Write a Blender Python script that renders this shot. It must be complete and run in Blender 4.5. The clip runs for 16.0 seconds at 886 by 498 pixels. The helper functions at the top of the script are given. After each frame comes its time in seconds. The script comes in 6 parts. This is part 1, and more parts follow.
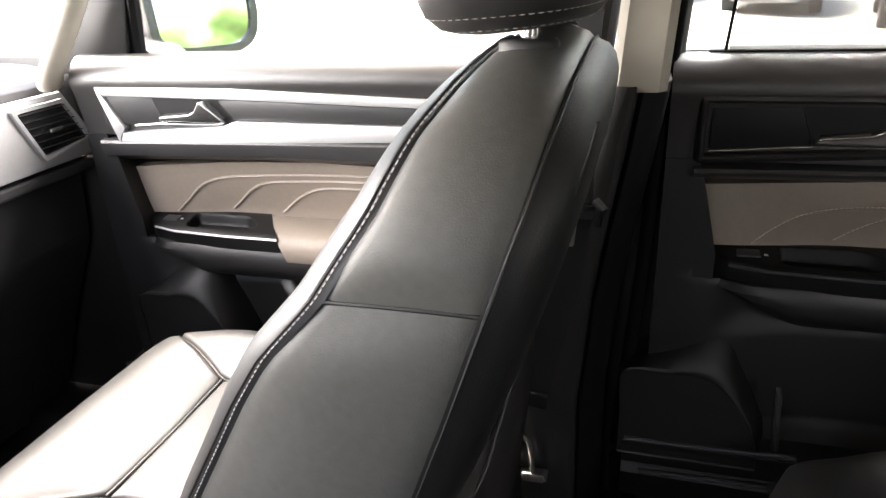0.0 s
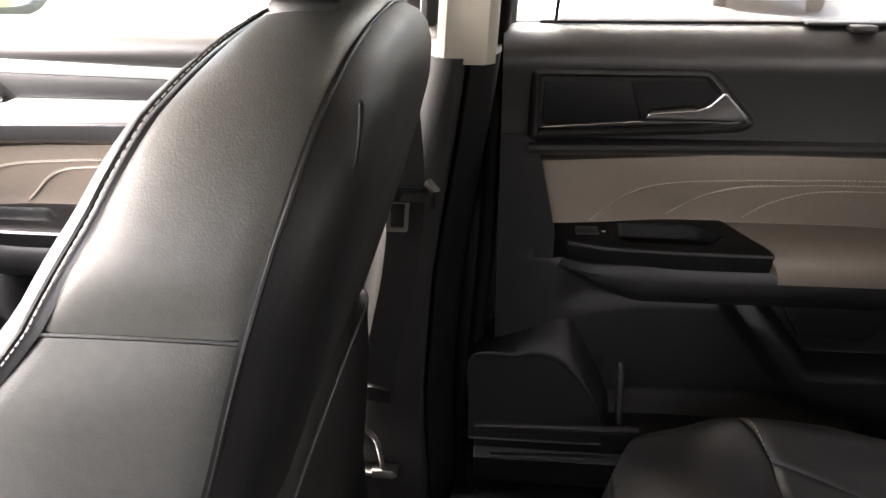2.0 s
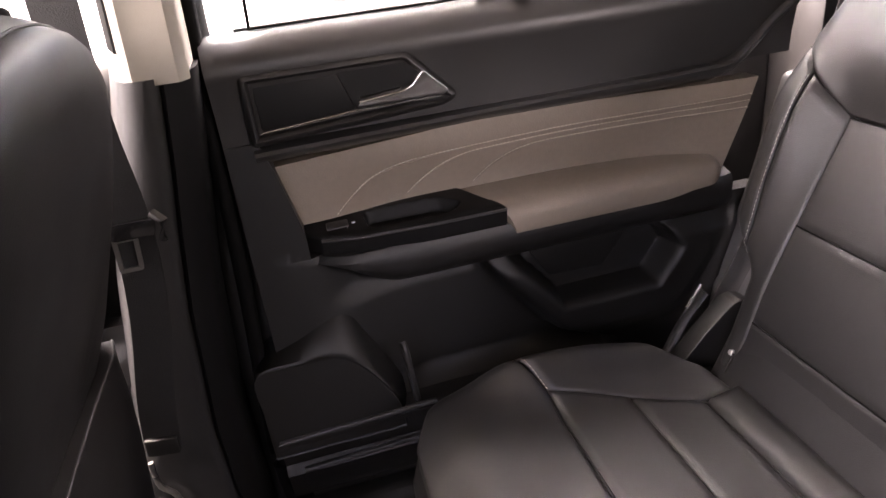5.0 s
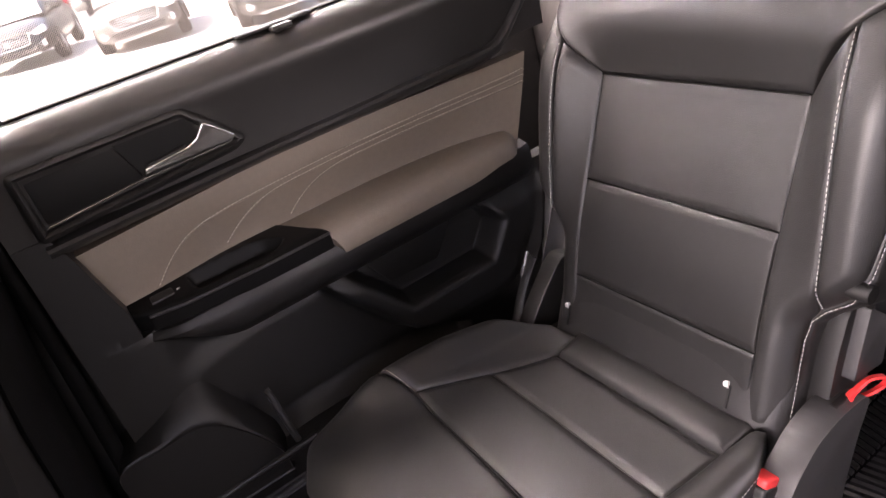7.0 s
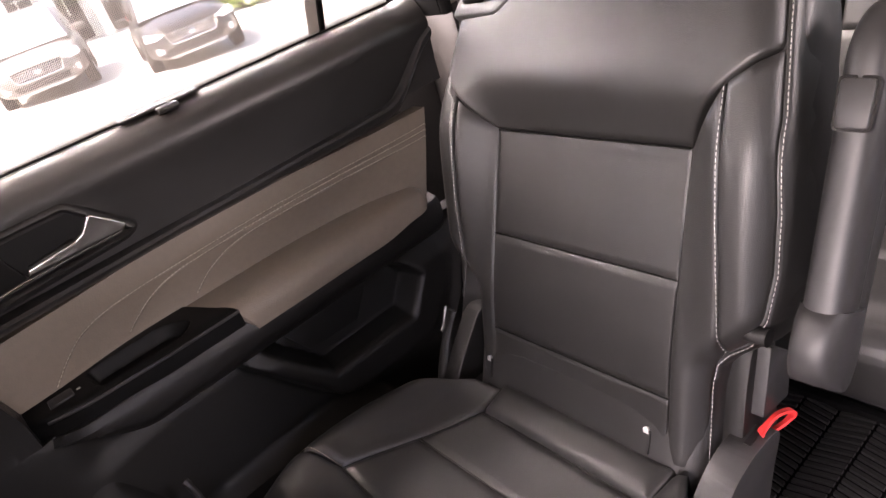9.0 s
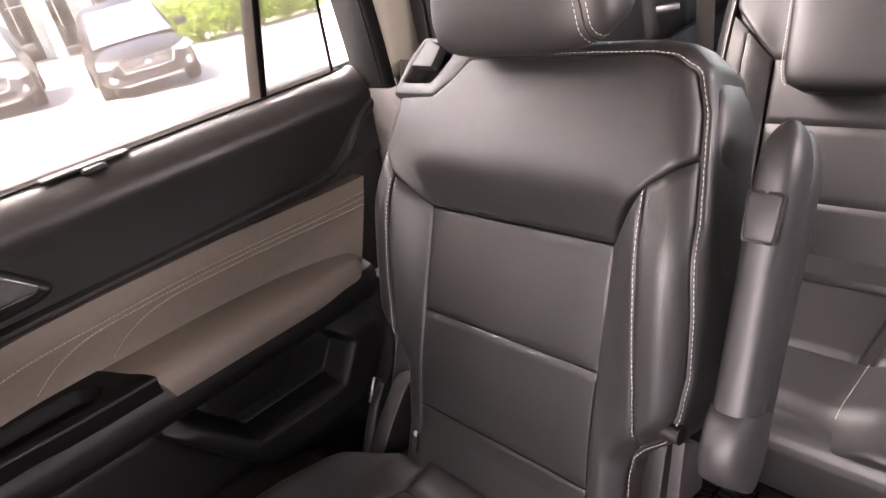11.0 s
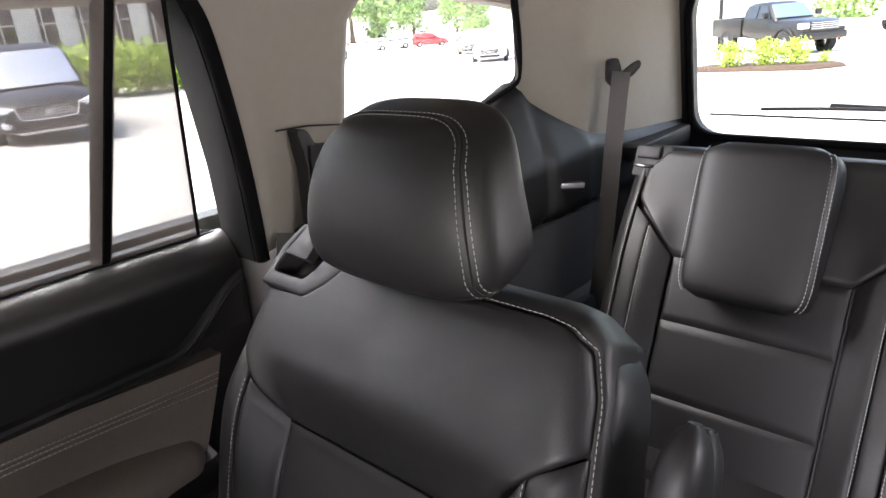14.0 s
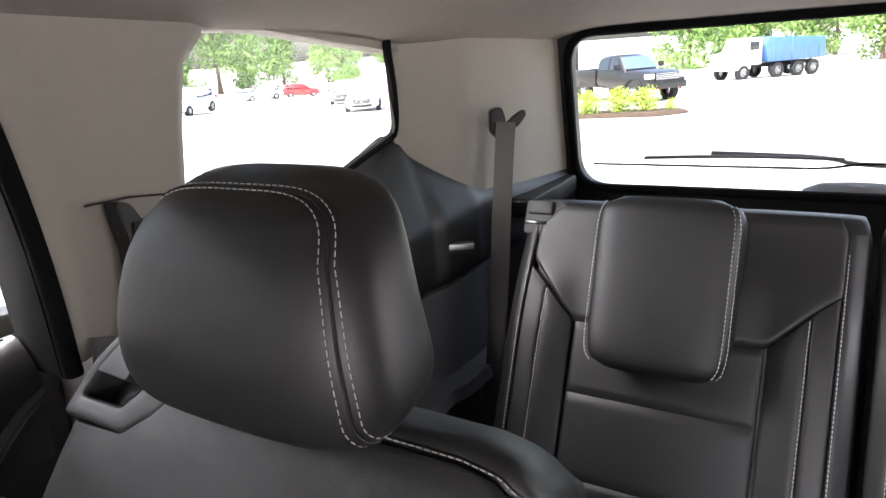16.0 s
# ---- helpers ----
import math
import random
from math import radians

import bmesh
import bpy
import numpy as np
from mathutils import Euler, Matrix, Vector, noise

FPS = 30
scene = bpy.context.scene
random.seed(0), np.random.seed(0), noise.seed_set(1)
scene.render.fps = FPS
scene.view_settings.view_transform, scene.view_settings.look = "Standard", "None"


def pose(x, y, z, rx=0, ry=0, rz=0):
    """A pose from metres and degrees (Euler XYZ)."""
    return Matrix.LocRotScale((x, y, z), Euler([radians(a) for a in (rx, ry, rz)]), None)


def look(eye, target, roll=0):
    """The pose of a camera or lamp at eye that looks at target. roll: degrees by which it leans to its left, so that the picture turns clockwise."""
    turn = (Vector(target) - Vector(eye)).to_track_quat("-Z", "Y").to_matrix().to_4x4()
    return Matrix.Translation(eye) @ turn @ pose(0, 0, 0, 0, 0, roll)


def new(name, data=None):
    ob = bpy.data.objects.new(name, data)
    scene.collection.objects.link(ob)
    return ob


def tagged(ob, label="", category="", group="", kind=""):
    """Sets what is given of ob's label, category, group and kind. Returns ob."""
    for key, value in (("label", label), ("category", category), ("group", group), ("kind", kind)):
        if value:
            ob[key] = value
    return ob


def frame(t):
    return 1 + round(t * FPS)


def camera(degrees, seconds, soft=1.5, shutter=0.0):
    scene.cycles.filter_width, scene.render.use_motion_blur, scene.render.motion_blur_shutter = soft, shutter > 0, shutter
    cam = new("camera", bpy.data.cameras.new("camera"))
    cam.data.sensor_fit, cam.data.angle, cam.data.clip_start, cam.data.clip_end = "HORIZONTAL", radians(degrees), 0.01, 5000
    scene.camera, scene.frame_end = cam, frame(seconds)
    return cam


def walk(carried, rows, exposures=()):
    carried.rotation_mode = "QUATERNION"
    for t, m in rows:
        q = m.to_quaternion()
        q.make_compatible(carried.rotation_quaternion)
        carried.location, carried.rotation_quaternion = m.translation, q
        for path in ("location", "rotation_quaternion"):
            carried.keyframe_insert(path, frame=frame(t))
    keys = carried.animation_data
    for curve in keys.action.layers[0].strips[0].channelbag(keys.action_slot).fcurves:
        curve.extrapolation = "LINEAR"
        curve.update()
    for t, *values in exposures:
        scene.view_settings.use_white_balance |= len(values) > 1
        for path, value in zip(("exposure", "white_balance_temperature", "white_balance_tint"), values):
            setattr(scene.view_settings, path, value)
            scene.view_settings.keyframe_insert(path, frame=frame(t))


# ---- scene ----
cam = camera(66.8, 16.0)
PATH = [
    (0, (0.16, -0.165, 1.037), (-0.378, 1.586, 0.234), -2.9),
    (0.5, (0.17, -0.147, 1.048), (-0.309, 1.606, 0.212), -1.6),
    (1, (0.159, -0.116, 1.043), (-0.217, 1.643, 0.168), -1.0),
    (1.5, (0.178, -0.107, 1.037), (-0.091, 1.661, 0.142), -0.9),
    (2, (0.202, -0.084, 1.021), (0.028, 1.703, 0.139), -0.5),
    (2.5, (0.219, -0.083, 1.007), (0.139, 1.718, 0.142), -0.5),
    (3, (0.236, -0.09, 0.998), (0.252, 1.718, 0.141), -0.4),
    (3.5, (0.246, -0.096, 0.994), (0.354, 1.711, 0.144), -0.7),
    (4, (0.262, -0.102, 0.993), (0.445, 1.702, 0.151), -2.2),
    (4.2, (0.265, -0.099, 0.994), (0.49, 1.698, 0.145), -3.0),
    (6.3, (0.295, -0.138, 1.014), (0.924, 1.532, 0.112), -13.2),
    (6.5, (0.304, -0.141, 1.01), (0.968, 1.514, 0.105), -14.1),
    (7, (0.317, -0.139, 1.016), (1.059, 1.463, 0.077), -17.2),
    (7.5, (0.332, -0.141, 1.02), (1.132, 1.428, 0.072), -19.4),
    (8, (0.342, -0.141, 1.026), (1.195, 1.398, 0.076), -19.4),
    (8.5, (0.354, -0.139, 1.036), (1.247, 1.384, 0.095), -19.4),
    (9, (0.375, -0.138, 1.046), (1.295, 1.376, 0.118), -19.5),
    (9.2, (0.384, -0.142, 1.047), (1.317, 1.372, 0.134), -19.6),
    (11.3, (0.419, -0.149, 1.089), (1.529, 1.283, 0.242), -13.2),
    (11.5, (0.423, -0.152, 1.098), (1.543, 1.277, 0.257), -12.5),
    (12, (0.445, -0.155, 1.109), (1.585, 1.269, 0.288), -11.2),
    (12.5, (0.469, -0.14, 1.126), (1.624, 1.277, 0.317), -10.3),
    (13, (0.492, -0.104, 1.148), (1.694, 1.295, 0.374), -9.4),
    (13.5, (0.53, -0.085, 1.16), (1.832, 1.253, 0.442), -7.1),
    (14, (0.57, -0.066, 1.173), (1.948, 1.22, 0.504), -4.6),
    (14.5, (0.604, -0.058, 1.185), (2.024, 1.205, 0.56), -3.4),
    (15, (0.641, -0.042, 1.183), (2.099, 1.193, 0.592), -3.5),
    (15.5, (0.667, -0.007, 1.172), (2.197, 1.147, 0.599), -3.7),
    (16, (0.703, 0.037, 1.163), (2.329, 1.057, 0.6), -4.2),
]
walk(cam, [(t, look(eye, target, roll)) for t, eye, target, roll in PATH],
     exposures=[(0.0, 3.25, 6900, 14), (1.5, 3.45, 7000, 15), (2.0, 3.75, 7100, 17), (2.6, 4.2, 7350, 20), (3.0, 4.45, 7400, 23), (3.5, 4.43, 7400, 25), (4.2, 4.3, 7350, 28), (7.0, 4.12, 7250, 29), (9.0, 4.04, 7300, 29), (11.5, 4.04, 7250, 28), (12.6, 3.92, 7100, 26), (13.6, 2.82, 6600, 20), (16.0, 2.64, 6450, 18)])

# ---- light ----
world = bpy.data.worlds.new("sky")
scene.world = world
world.use_nodes = True
wn = world.node_tree
sky = wn.nodes.new("ShaderNodeTexSky")
sky.sky_type, sky.sun_disc = "NISHITA", False
SUN_ELEVATION, SUN_ROTATION = radians(58), radians(285)
sky.sun_elevation, sky.sun_rotation = SUN_ELEVATION, SUN_ROTATION
sky.air_density, sky.dust_density, sky.ozone_density = 1.0, 4.0, 0.6
wn.links.new(sky.outputs[0], wn.nodes["Background"].inputs[0])
wn.nodes["Background"].inputs[1].default_value = 0.15
sun = new("sun", bpy.data.lights.new("sun", "SUN"))
sun.data.energy, sun.data.angle, sun.data.color = 3.2, radians(22), (1.0, 0.96, 0.9)
sun.matrix_world = look((0, 0, 0), (-math.sin(SUN_ROTATION) * math.cos(SUN_ELEVATION), -math.cos(SUN_ROTATION) * math.cos(SUN_ELEVATION), -math.sin(SUN_ELEVATION)))

# daylight of the openings: driver's window, left quarter window and windscreen
def opening_light(name, eye, target, size, size_y, energy):
    lamp = new(name, bpy.data.lights.new(name, "AREA"))
    lamp.data.shape, lamp.data.size, lamp.data.size_y, lamp.data.energy = "RECTANGLE", size, size_y, energy
    lamp.data.color = (1.0, 0.98, 0.96)
    lamp.matrix_world = look(eye, target)


opening_light("driver_window_light", (-0.30, -0.90, 1.06), (0.10, 0.45, 0.60), 0.8, 0.35, 0.45)
opening_light("left_quarter_window_light", (1.45, -0.82, 1.06), (1.15, 0.60, 0.60), 0.40, 0.22, 0.8)
opening_light("windscreen_light", (-1.22, 0.10, 1.18), (0.5, 0.30, 0.55), 1.30, 0.60, 9)
# sky over the right windows and over the tailgate window
opening_light("side_window_light", (0.50, 1.40, 1.72), (0.45, 0.35, 0.55), 2.40, 0.60, 28)
opening_light("tailgate_window_light", (2.75, 0.05, 1.42), (1.55, 0.15, 0.75), 1.20, 0.70, 1.0)


# ---- materials ----
def material(name, color, rough=0.5, metal=0.0, vary=0.15, scale=6.0, grain=0.0, grain_scale=900.0, cells=False,
             spec=0.5, coat=0.0, island=0.0, soft=0.0):
    """A surface with large soft variation of tone, fine mottling and a fine relief."""
    m = bpy.data.materials.new(name)
    m.use_nodes = True
    n, l = m.node_tree.nodes, m.node_tree.links
    b = n["Principled BSDF"]
    b.inputs["Roughness"].default_value, b.inputs["Metallic"].default_value = rough, metal
    b.inputs["Specular IOR Level"].default_value, b.inputs["Coat Weight"].default_value = spec, coat
    co = n.new("ShaderNodeTexCoord")
    big, small = n.new("ShaderNodeTexNoise"), n.new("ShaderNodeTexNoise")
    big.inputs["Scale"].default_value, small.inputs["Scale"].default_value = scale, scale * 22
    big.inputs["Detail"].default_value, small.inputs["Detail"].default_value = 4, 3
    add = n.new("ShaderNodeMath"); add.operation = "ADD"
    ramp = n.new("ShaderNodeMapRange")
    ramp.inputs["From Min"].default_value, ramp.inputs["From Max"].default_value = 0.6, 1.4
    ramp.inputs["To Min"].default_value, ramp.inputs["To Max"].default_value = 1 - vary, 1 + vary
    hue = n.new("ShaderNodeHueSaturation")
    hue.inputs["Color"].default_value = (*color, 1)
    for tex in (big, small):
        l.new(co.outputs["Object"], tex.inputs["Vector"])
    l.new(big.outputs[0], add.inputs[0]); l.new(small.outputs[0], add.inputs[1])
    l.new(add.outputs[0], ramp.inputs[0])
    value = ramp.outputs[0]
    if island:
        geo, rnd, mul = n.new("ShaderNodeNewGeometry"), n.new("ShaderNodeMapRange"), n.new("ShaderNodeMath")
        rnd.inputs["To Min"].default_value, rnd.inputs["To Max"].default_value = 1 - island, 1 + island
        mul.operation = "MULTIPLY"
        l.new(geo.outputs["Random Per Island"], rnd.inputs[0])
        l.new(value, mul.inputs[0]); l.new(rnd.outputs[0], mul.inputs[1])
        value = mul.outputs[0]
    l.new(value, hue.inputs["Value"])
    l.new(hue.outputs[0], b.inputs["Base Color"])
    rr = n.new("ShaderNodeMapRange")
    rr.inputs["From Min"].default_value, rr.inputs["From Max"].default_value = 0.3, 0.7
    rr.inputs["To Min"].default_value, rr.inputs["To Max"].default_value = max(0.02, rough - 0.06), min(1, rough + 0.06)
    l.new(big.outputs[0], rr.inputs[0]); l.new(rr.outputs[0], b.inputs["Roughness"])
    if grain:
        bump = n.new("ShaderNodeBump")
        bump.inputs["Strength"].default_value, bump.inputs["Distance"].default_value = grain, 0.001
        if cells:
            g = n.new("ShaderNodeTexVoronoi"); g.feature = "SMOOTH_F1"; out = g.outputs["Distance"]
        else:
            g = n.new("ShaderNodeTexNoise"); g.inputs["Detail"].default_value = 3; out = g.outputs[0]
        g.inputs["Scale"].default_value = grain_scale
        l.new(co.outputs["Object"], g.inputs["Vector"])
        l.new(out, bump.inputs["Height"]); l.new(bump.outputs[0], b.inputs["Normal"])
        if soft:
            # slack of stretched leather: broad shallow waves under the grain
            wave, w2 = n.new("ShaderNodeTexNoise"), n.new("ShaderNodeBump")
            wave.inputs["Scale"].default_value, wave.inputs["Detail"].default_value = 22, 2
            w2.inputs["Strength"].default_value, w2.inputs["Distance"].default_value = soft, 0.008
            l.new(co.outputs["Object"], wave.inputs["Vector"]); l.new(wave.outputs[0], w2.inputs["Height"])
            l.new(w2.outputs[0], bump.inputs["Normal"])
    return m


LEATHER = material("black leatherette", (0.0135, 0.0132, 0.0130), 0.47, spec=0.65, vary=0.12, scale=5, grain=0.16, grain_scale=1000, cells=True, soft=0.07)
# paler copy of the leather: daylight on the front seat's side is in its colour
LEATHER_SIDE_LIT = material("grained leatherette", (0.072, 0.071, 0.065), 0.50, vary=0.14, scale=6, grain=0.16, grain_scale=900, cells=True, soft=0.12)
PLASTIC = material("black moulded plastic", (0.0075, 0.0072, 0.0071), 0.48, spec=0.45, vary=0.15, scale=4, grain=0.3, grain_scale=1500)
SILL = material("door sill trim", (0.016, 0.0152, 0.015), 0.36, spec=0.7, vary=0.12, scale=4, grain=0.3, grain_scale=1200)
LATCH = material("satin grey plastic", (0.03, 0.03, 0.031), 0.55, vary=0.12, scale=5, grain=0.2, grain_scale=1500)
BIN = material("charcoal bin plastic", (0.062, 0.062, 0.064), 0.5, vary=0.12, scale=5, grain=0.2, grain_scale=1400)
SOFT = material("soft dark trim", (0.0085, 0.008, 0.008), 0.43, spec=0.55, vary=0.12, scale=4, grain=0.3, grain_scale=1200)
GREY = material("dark grey plastic", (0.026, 0.0255, 0.026), 0.42, vary=0.12, scale=5, grain=0.2, grain_scale=1500)
GLOSS = material("gloss black", (0.012, 0.012, 0.013), 0.22, vary=0.1, scale=5, coat=0.3)
SATIN = material("satin black", (0.006, 0.006, 0.0062), 0.5, vary=0.1, scale=5, spec=0.2)
MIDGREY = material("charcoal plastic", (0.020, 0.0195, 0.0195), 0.55, spec=0.3, vary=0.12, scale=5, grain=0.2, grain_scale=1400)
PALEGREY = material("mid grey trim", (0.13, 0.125, 0.122), 0.6, vary=0.08, scale=5, grain=0.2, grain_scale=1000)
BEIGE = material("beige leatherette", (0.225, 0.186, 0.150), 0.5, vary=0.07, scale=5, grain=0.3, grain_scale=520, cells=True)
PILLAR = material("pale pillar trim", (0.285, 0.262, 0.222), 0.65, vary=0.05, scale=3, grain=0.2, grain_scale=700)
LINER = material("woven headliner", (0.30, 0.265, 0.225), 0.9, vary=0.06, scale=3, grain=0.4, grain_scale=900)
CHROME = material("satin chrome", (0.75, 0.74, 0.72), 0.2, 1.0, vary=0.04, scale=8)
SILVER = material("silver trim", (0.50, 0.50, 0.50), 0.45, 0.55, vary=0.05, scale=8, grain=0.05)
THREAD = material("white thread", (0.48, 0.47, 0.44), 0.8, vary=0.1, scale=40)
BEIGE_THREAD = material("cream thread", (0.6, 0.53, 0.44), 0.8, vary=0.1, scale=40)
WEBBING = material("black seat belt webbing", (0.008, 0.008, 0.0085), 0.75, vary=0.15, scale=12, grain=0.6, grain_scale=700)
GREY_WEB = material("grey seat belt webbing", (0.075, 0.07, 0.067), 0.75, vary=0.12, scale=12, grain=0.6, grain_scale=700)
RED = material("red webbing", (0.7, 0.035, 0.035), 0.55, vary=0.1, scale=20, grain=0.3, grain_scale=900)
COVER = material("black vinyl seat cover", (0.009, 0.0085, 0.0085), 0.48, spec=0.35, vary=0.14, scale=5, grain=0.16, grain_scale=1000, cells=True)
RUBBER = material("black rubber", (0.005, 0.005, 0.005), 0.75, spec=0.06, vary=0.2, scale=8, grain=0.3, grain_scale=600)
CARPET = material("black carpet", (0.014, 0.014, 0.014), 0.95, vary=0.3, scale=20, grain=1.0, grain_scale=500)
METAL = material("bare steel", (0.5, 0.49, 0.47), 0.35, 1.0, vary=0.1, scale=20)
PAPER = material("white tag", (0.5, 0.5, 0.49), 0.7, vary=0.04, scale=20)


def glass(name, tint=(1, 1, 1), gloss=0.06):
    m = bpy.data.materials.new(name)
    m.use_nodes = True
    n, l = m.node_tree.nodes, m.node_tree.links
    n.remove(n["Principled BSDF"])
    t, g, mix, lw, pw, ad = (n.new("ShaderNodeBsdfTransparent"), n.new("ShaderNodeBsdfGlossy"), n.new("ShaderNodeMixShader"), n.new("ShaderNodeLayerWeight"), n.new("ShaderNodeMath"), n.new("ShaderNodeMath"))
    t.inputs[0].default_value = (*tint, 1)
    g.inputs["Roughness"].default_value = 0.02
    pw.operation, ad.operation = "POWER", "MULTIPLY_ADD"
    pw.inputs[1].default_value, ad.inputs[1].default_value, ad.inputs[2].default_value = 5.0, 0.5, gloss * 0.5
    l.new(lw.outputs["Facing"], pw.inputs[0]); l.new(pw.outputs[0], ad.inputs[0])
    l.new(ad.outputs[0], mix.inputs[0]); l.new(t.outputs[0], mix.inputs[1]); l.new(g.outputs[0], mix.inputs[2])
    l.new(mix.outputs[0], n["Material Output"].inputs[0])
    return m


GLASS = glass("window glass", (0.9, 0.93, 0.9))


def mesh_fabric(name, color, pitch, open_share):
    """A woven sunshade: opaque yarn with real holes."""
    m = bpy.data.materials.new(name)
    m.use_nodes = True
    n, l = m.node_tree.nodes, m.node_tree.links
    b = n["Principled BSDF"]
    b.inputs["Base Color"].default_value, b.inputs["Roughness"].default_value = (*color, 1), 0.8
    co, mp, vor = n.new("ShaderNodeTexCoord"), n.new("ShaderNodeMapping"), n.new("ShaderNodeTexVoronoi")
    mp.inputs["Scale"].default_value = (1 / pitch, 0, 1 / pitch)
    mp.inputs["Rotation"].default_value = (0, radians(45), 0)
    vor.inputs["Randomness"].default_value, vor.inputs["Scale"].default_value = 0.0, 1.0
    hole, tr, mix = n.new("ShaderNodeMath"), n.new("ShaderNodeBsdfTransparent"), n.new("ShaderNodeMixShader")
    hole.operation = "LESS_THAN"; hole.inputs[1].default_value = open_share
    l.new(co.outputs["Object"], mp.inputs[0]); l.new(mp.outputs[0], vor.inputs["Vector"])
    l.new(vor.outputs["Distance"], hole.inputs[0]); l.new(hole.outputs[0], mix.inputs[0])
    l.new(b.outputs[0], mix.inputs[1]); l.new(tr.outputs[0], mix.inputs[2])
    l.new(mix.outputs[0], n["Material Output"].inputs[0])
    return m


SHADE = mesh_fabric("sunshade mesh", (0.24, 0.21, 0.19), 0.0019, 0.36)


# ---- building helpers ----
def mesh_data(name, verts, faces, mat, angle=40):
    me = bpy.data.meshes.new(name)
    me.from_pydata([tuple(map(float, v)) for v in verts], [], [tuple(map(int, f)) for f in faces])
    me.validate()
    bm = bmesh.new(); bm.from_mesh(me)
    bmesh.ops.recalc_face_normals(bm, faces=bm.faces)
    bm.to_mesh(me); bm.free()
    me.polygons.foreach_set("use_smooth", [True] * len(me.polygons))
    if angle < 180:
        me.set_sharp_from_angle(angle=radians(angle))
    me.materials.append(mat)
    return me


def thing(name, at, label, category, group="", kind=""):
    """An Empty at the base of a thing, which parents its parts."""
    ob = new(name)
    ob.location, ob.empty_display_size = at, 0.05
    return tagged(ob, label, category, group, kind)


def part(name, geo, mat, parent, label="", angle=40, local=False):
    """One mesh object under a thing or a part; places are the world's, unless local."""
    ob = new(name, mesh_data(name, *geo, mat, angle))
    ob.parent = parent
    if parent.data is None and not local:
        ob.matrix_parent_inverse = Matrix.Translation(-parent.location)
    return tagged(ob, label)


def setting(name, geo, mat, label, category, angle=40):
    return tagged(new(name, mesh_data(name, *geo, mat, angle)), label, category, "", "structure")


def join(*geos):
    V, F = [], []
    for v, f in geos:
        k = len(V)
        V += list(v)
        F += [tuple(i + k for i in q) for q in f]
    return V, F


def grid(P, closed=False, caps=False):
    """A skin over rows of points; closed: each row is a loop; caps: close the first and last row."""
    P = np.asarray(P, float)
    nu, nv = P.shape[:2]
    V = P.reshape(-1, 3)
    F = []
    for i in range(nu - 1):
        for j in range(nv if closed else nv - 1):
            k = (j + 1) % nv
            F.append((i * nv + j, i * nv + k, (i + 1) * nv + k, (i + 1) * nv + j))
    if caps:
        F.append(tuple(range(nv)))
        F.append(tuple((nu - 1) * nv + j for j in range(nv)))
    return list(V), F


def slab(P, back):
    """A skin with thickness: rows of points, and the vector to its back."""
    P = np.asarray(P, float)
    nu, nv = P.shape[:2]
    Q = P + np.asarray(back)
    ring = np.concatenate([P, Q[:, ::-1]], axis=1)
    return grid(ring, True, True)


def rows(*lists, n=24):
    """Smooth rows of points between given rows."""
    return np.array([smooth(l, n) for l in lists])


def smooth(points, n=40):
    """A Catmull-Rom curve through points, evenly sampled by parameter."""
    p = np.asarray(points, float)
    q = np.vstack([2 * p[0] - p[1], p, 2 * p[-1] - p[-2]])
    out = []
    for t in np.linspace(0, len(p) - 1 - 1e-9, n):
        i = int(t); u = t - i
        a, b, c, d = q[i:i + 4]
        out.append(0.5 * (2 * b + (c - a) * u + (2 * a - 5 * b + 4 * c - d) * u * u + (3 * b - a - 3 * c + d) * u ** 3))
    return np.array(out)


def poly(points, n):
    """Evenly spaced points along a polyline."""
    p = np.asarray(points, float)
    d = np.r_[0, np.cumsum(np.linalg.norm(np.diff(p, axis=0), axis=1))]
    return np.stack([np.interp(np.linspace(0, d[-1], n), d, p[:, k]) for k in range(p.shape[1])], axis=1)


def prism(outline, axis, lo, hi, bevel=0.0, segments=2):
    """An outline in the plane across an axis, drawn out from lo to hi, with rounded edges."""
    k = "xyz".index(axis)
    bm = bmesh.new()
    def at(p, h):
        c = list(p); c.insert(k, h)
        return bm.verts.new(c)
    a, b = [at(p, lo) for p in outline], [at(p, hi) for p in outline]
    n = len(a)
    bm.faces.new(a); bm.faces.new(b[::-1])
    for i in range(n):
        bm.faces.new((a[i], b[i], b[(i + 1) % n], a[(i + 1) % n]))
    bmesh.ops.recalc_face_normals(bm, faces=bm.faces)
    if bevel:
        bmesh.ops.bevel(bm, geom=list(bm.edges), offset=bevel, segments=segments, profile=0.5, affect="EDGES", clamp_overlap=True)
    bm.verts.index_update()
    out = [v.co[:] for v in bm.verts], [tuple(v.index for v in f.verts) for f in bm.faces]
    bm.free()
    return out


def box(lo, hi, bevel=0.004, segments=2):
    return prism([(lo[0], lo[1]), (hi[0], lo[1]), (hi[0], hi[1]), (lo[0], hi[1])], "z", lo[2], hi[2], bevel, segments)


def moved(geo, m):
    return [tuple(m @ Vector(v)) for v in geo[0]], geo[1]


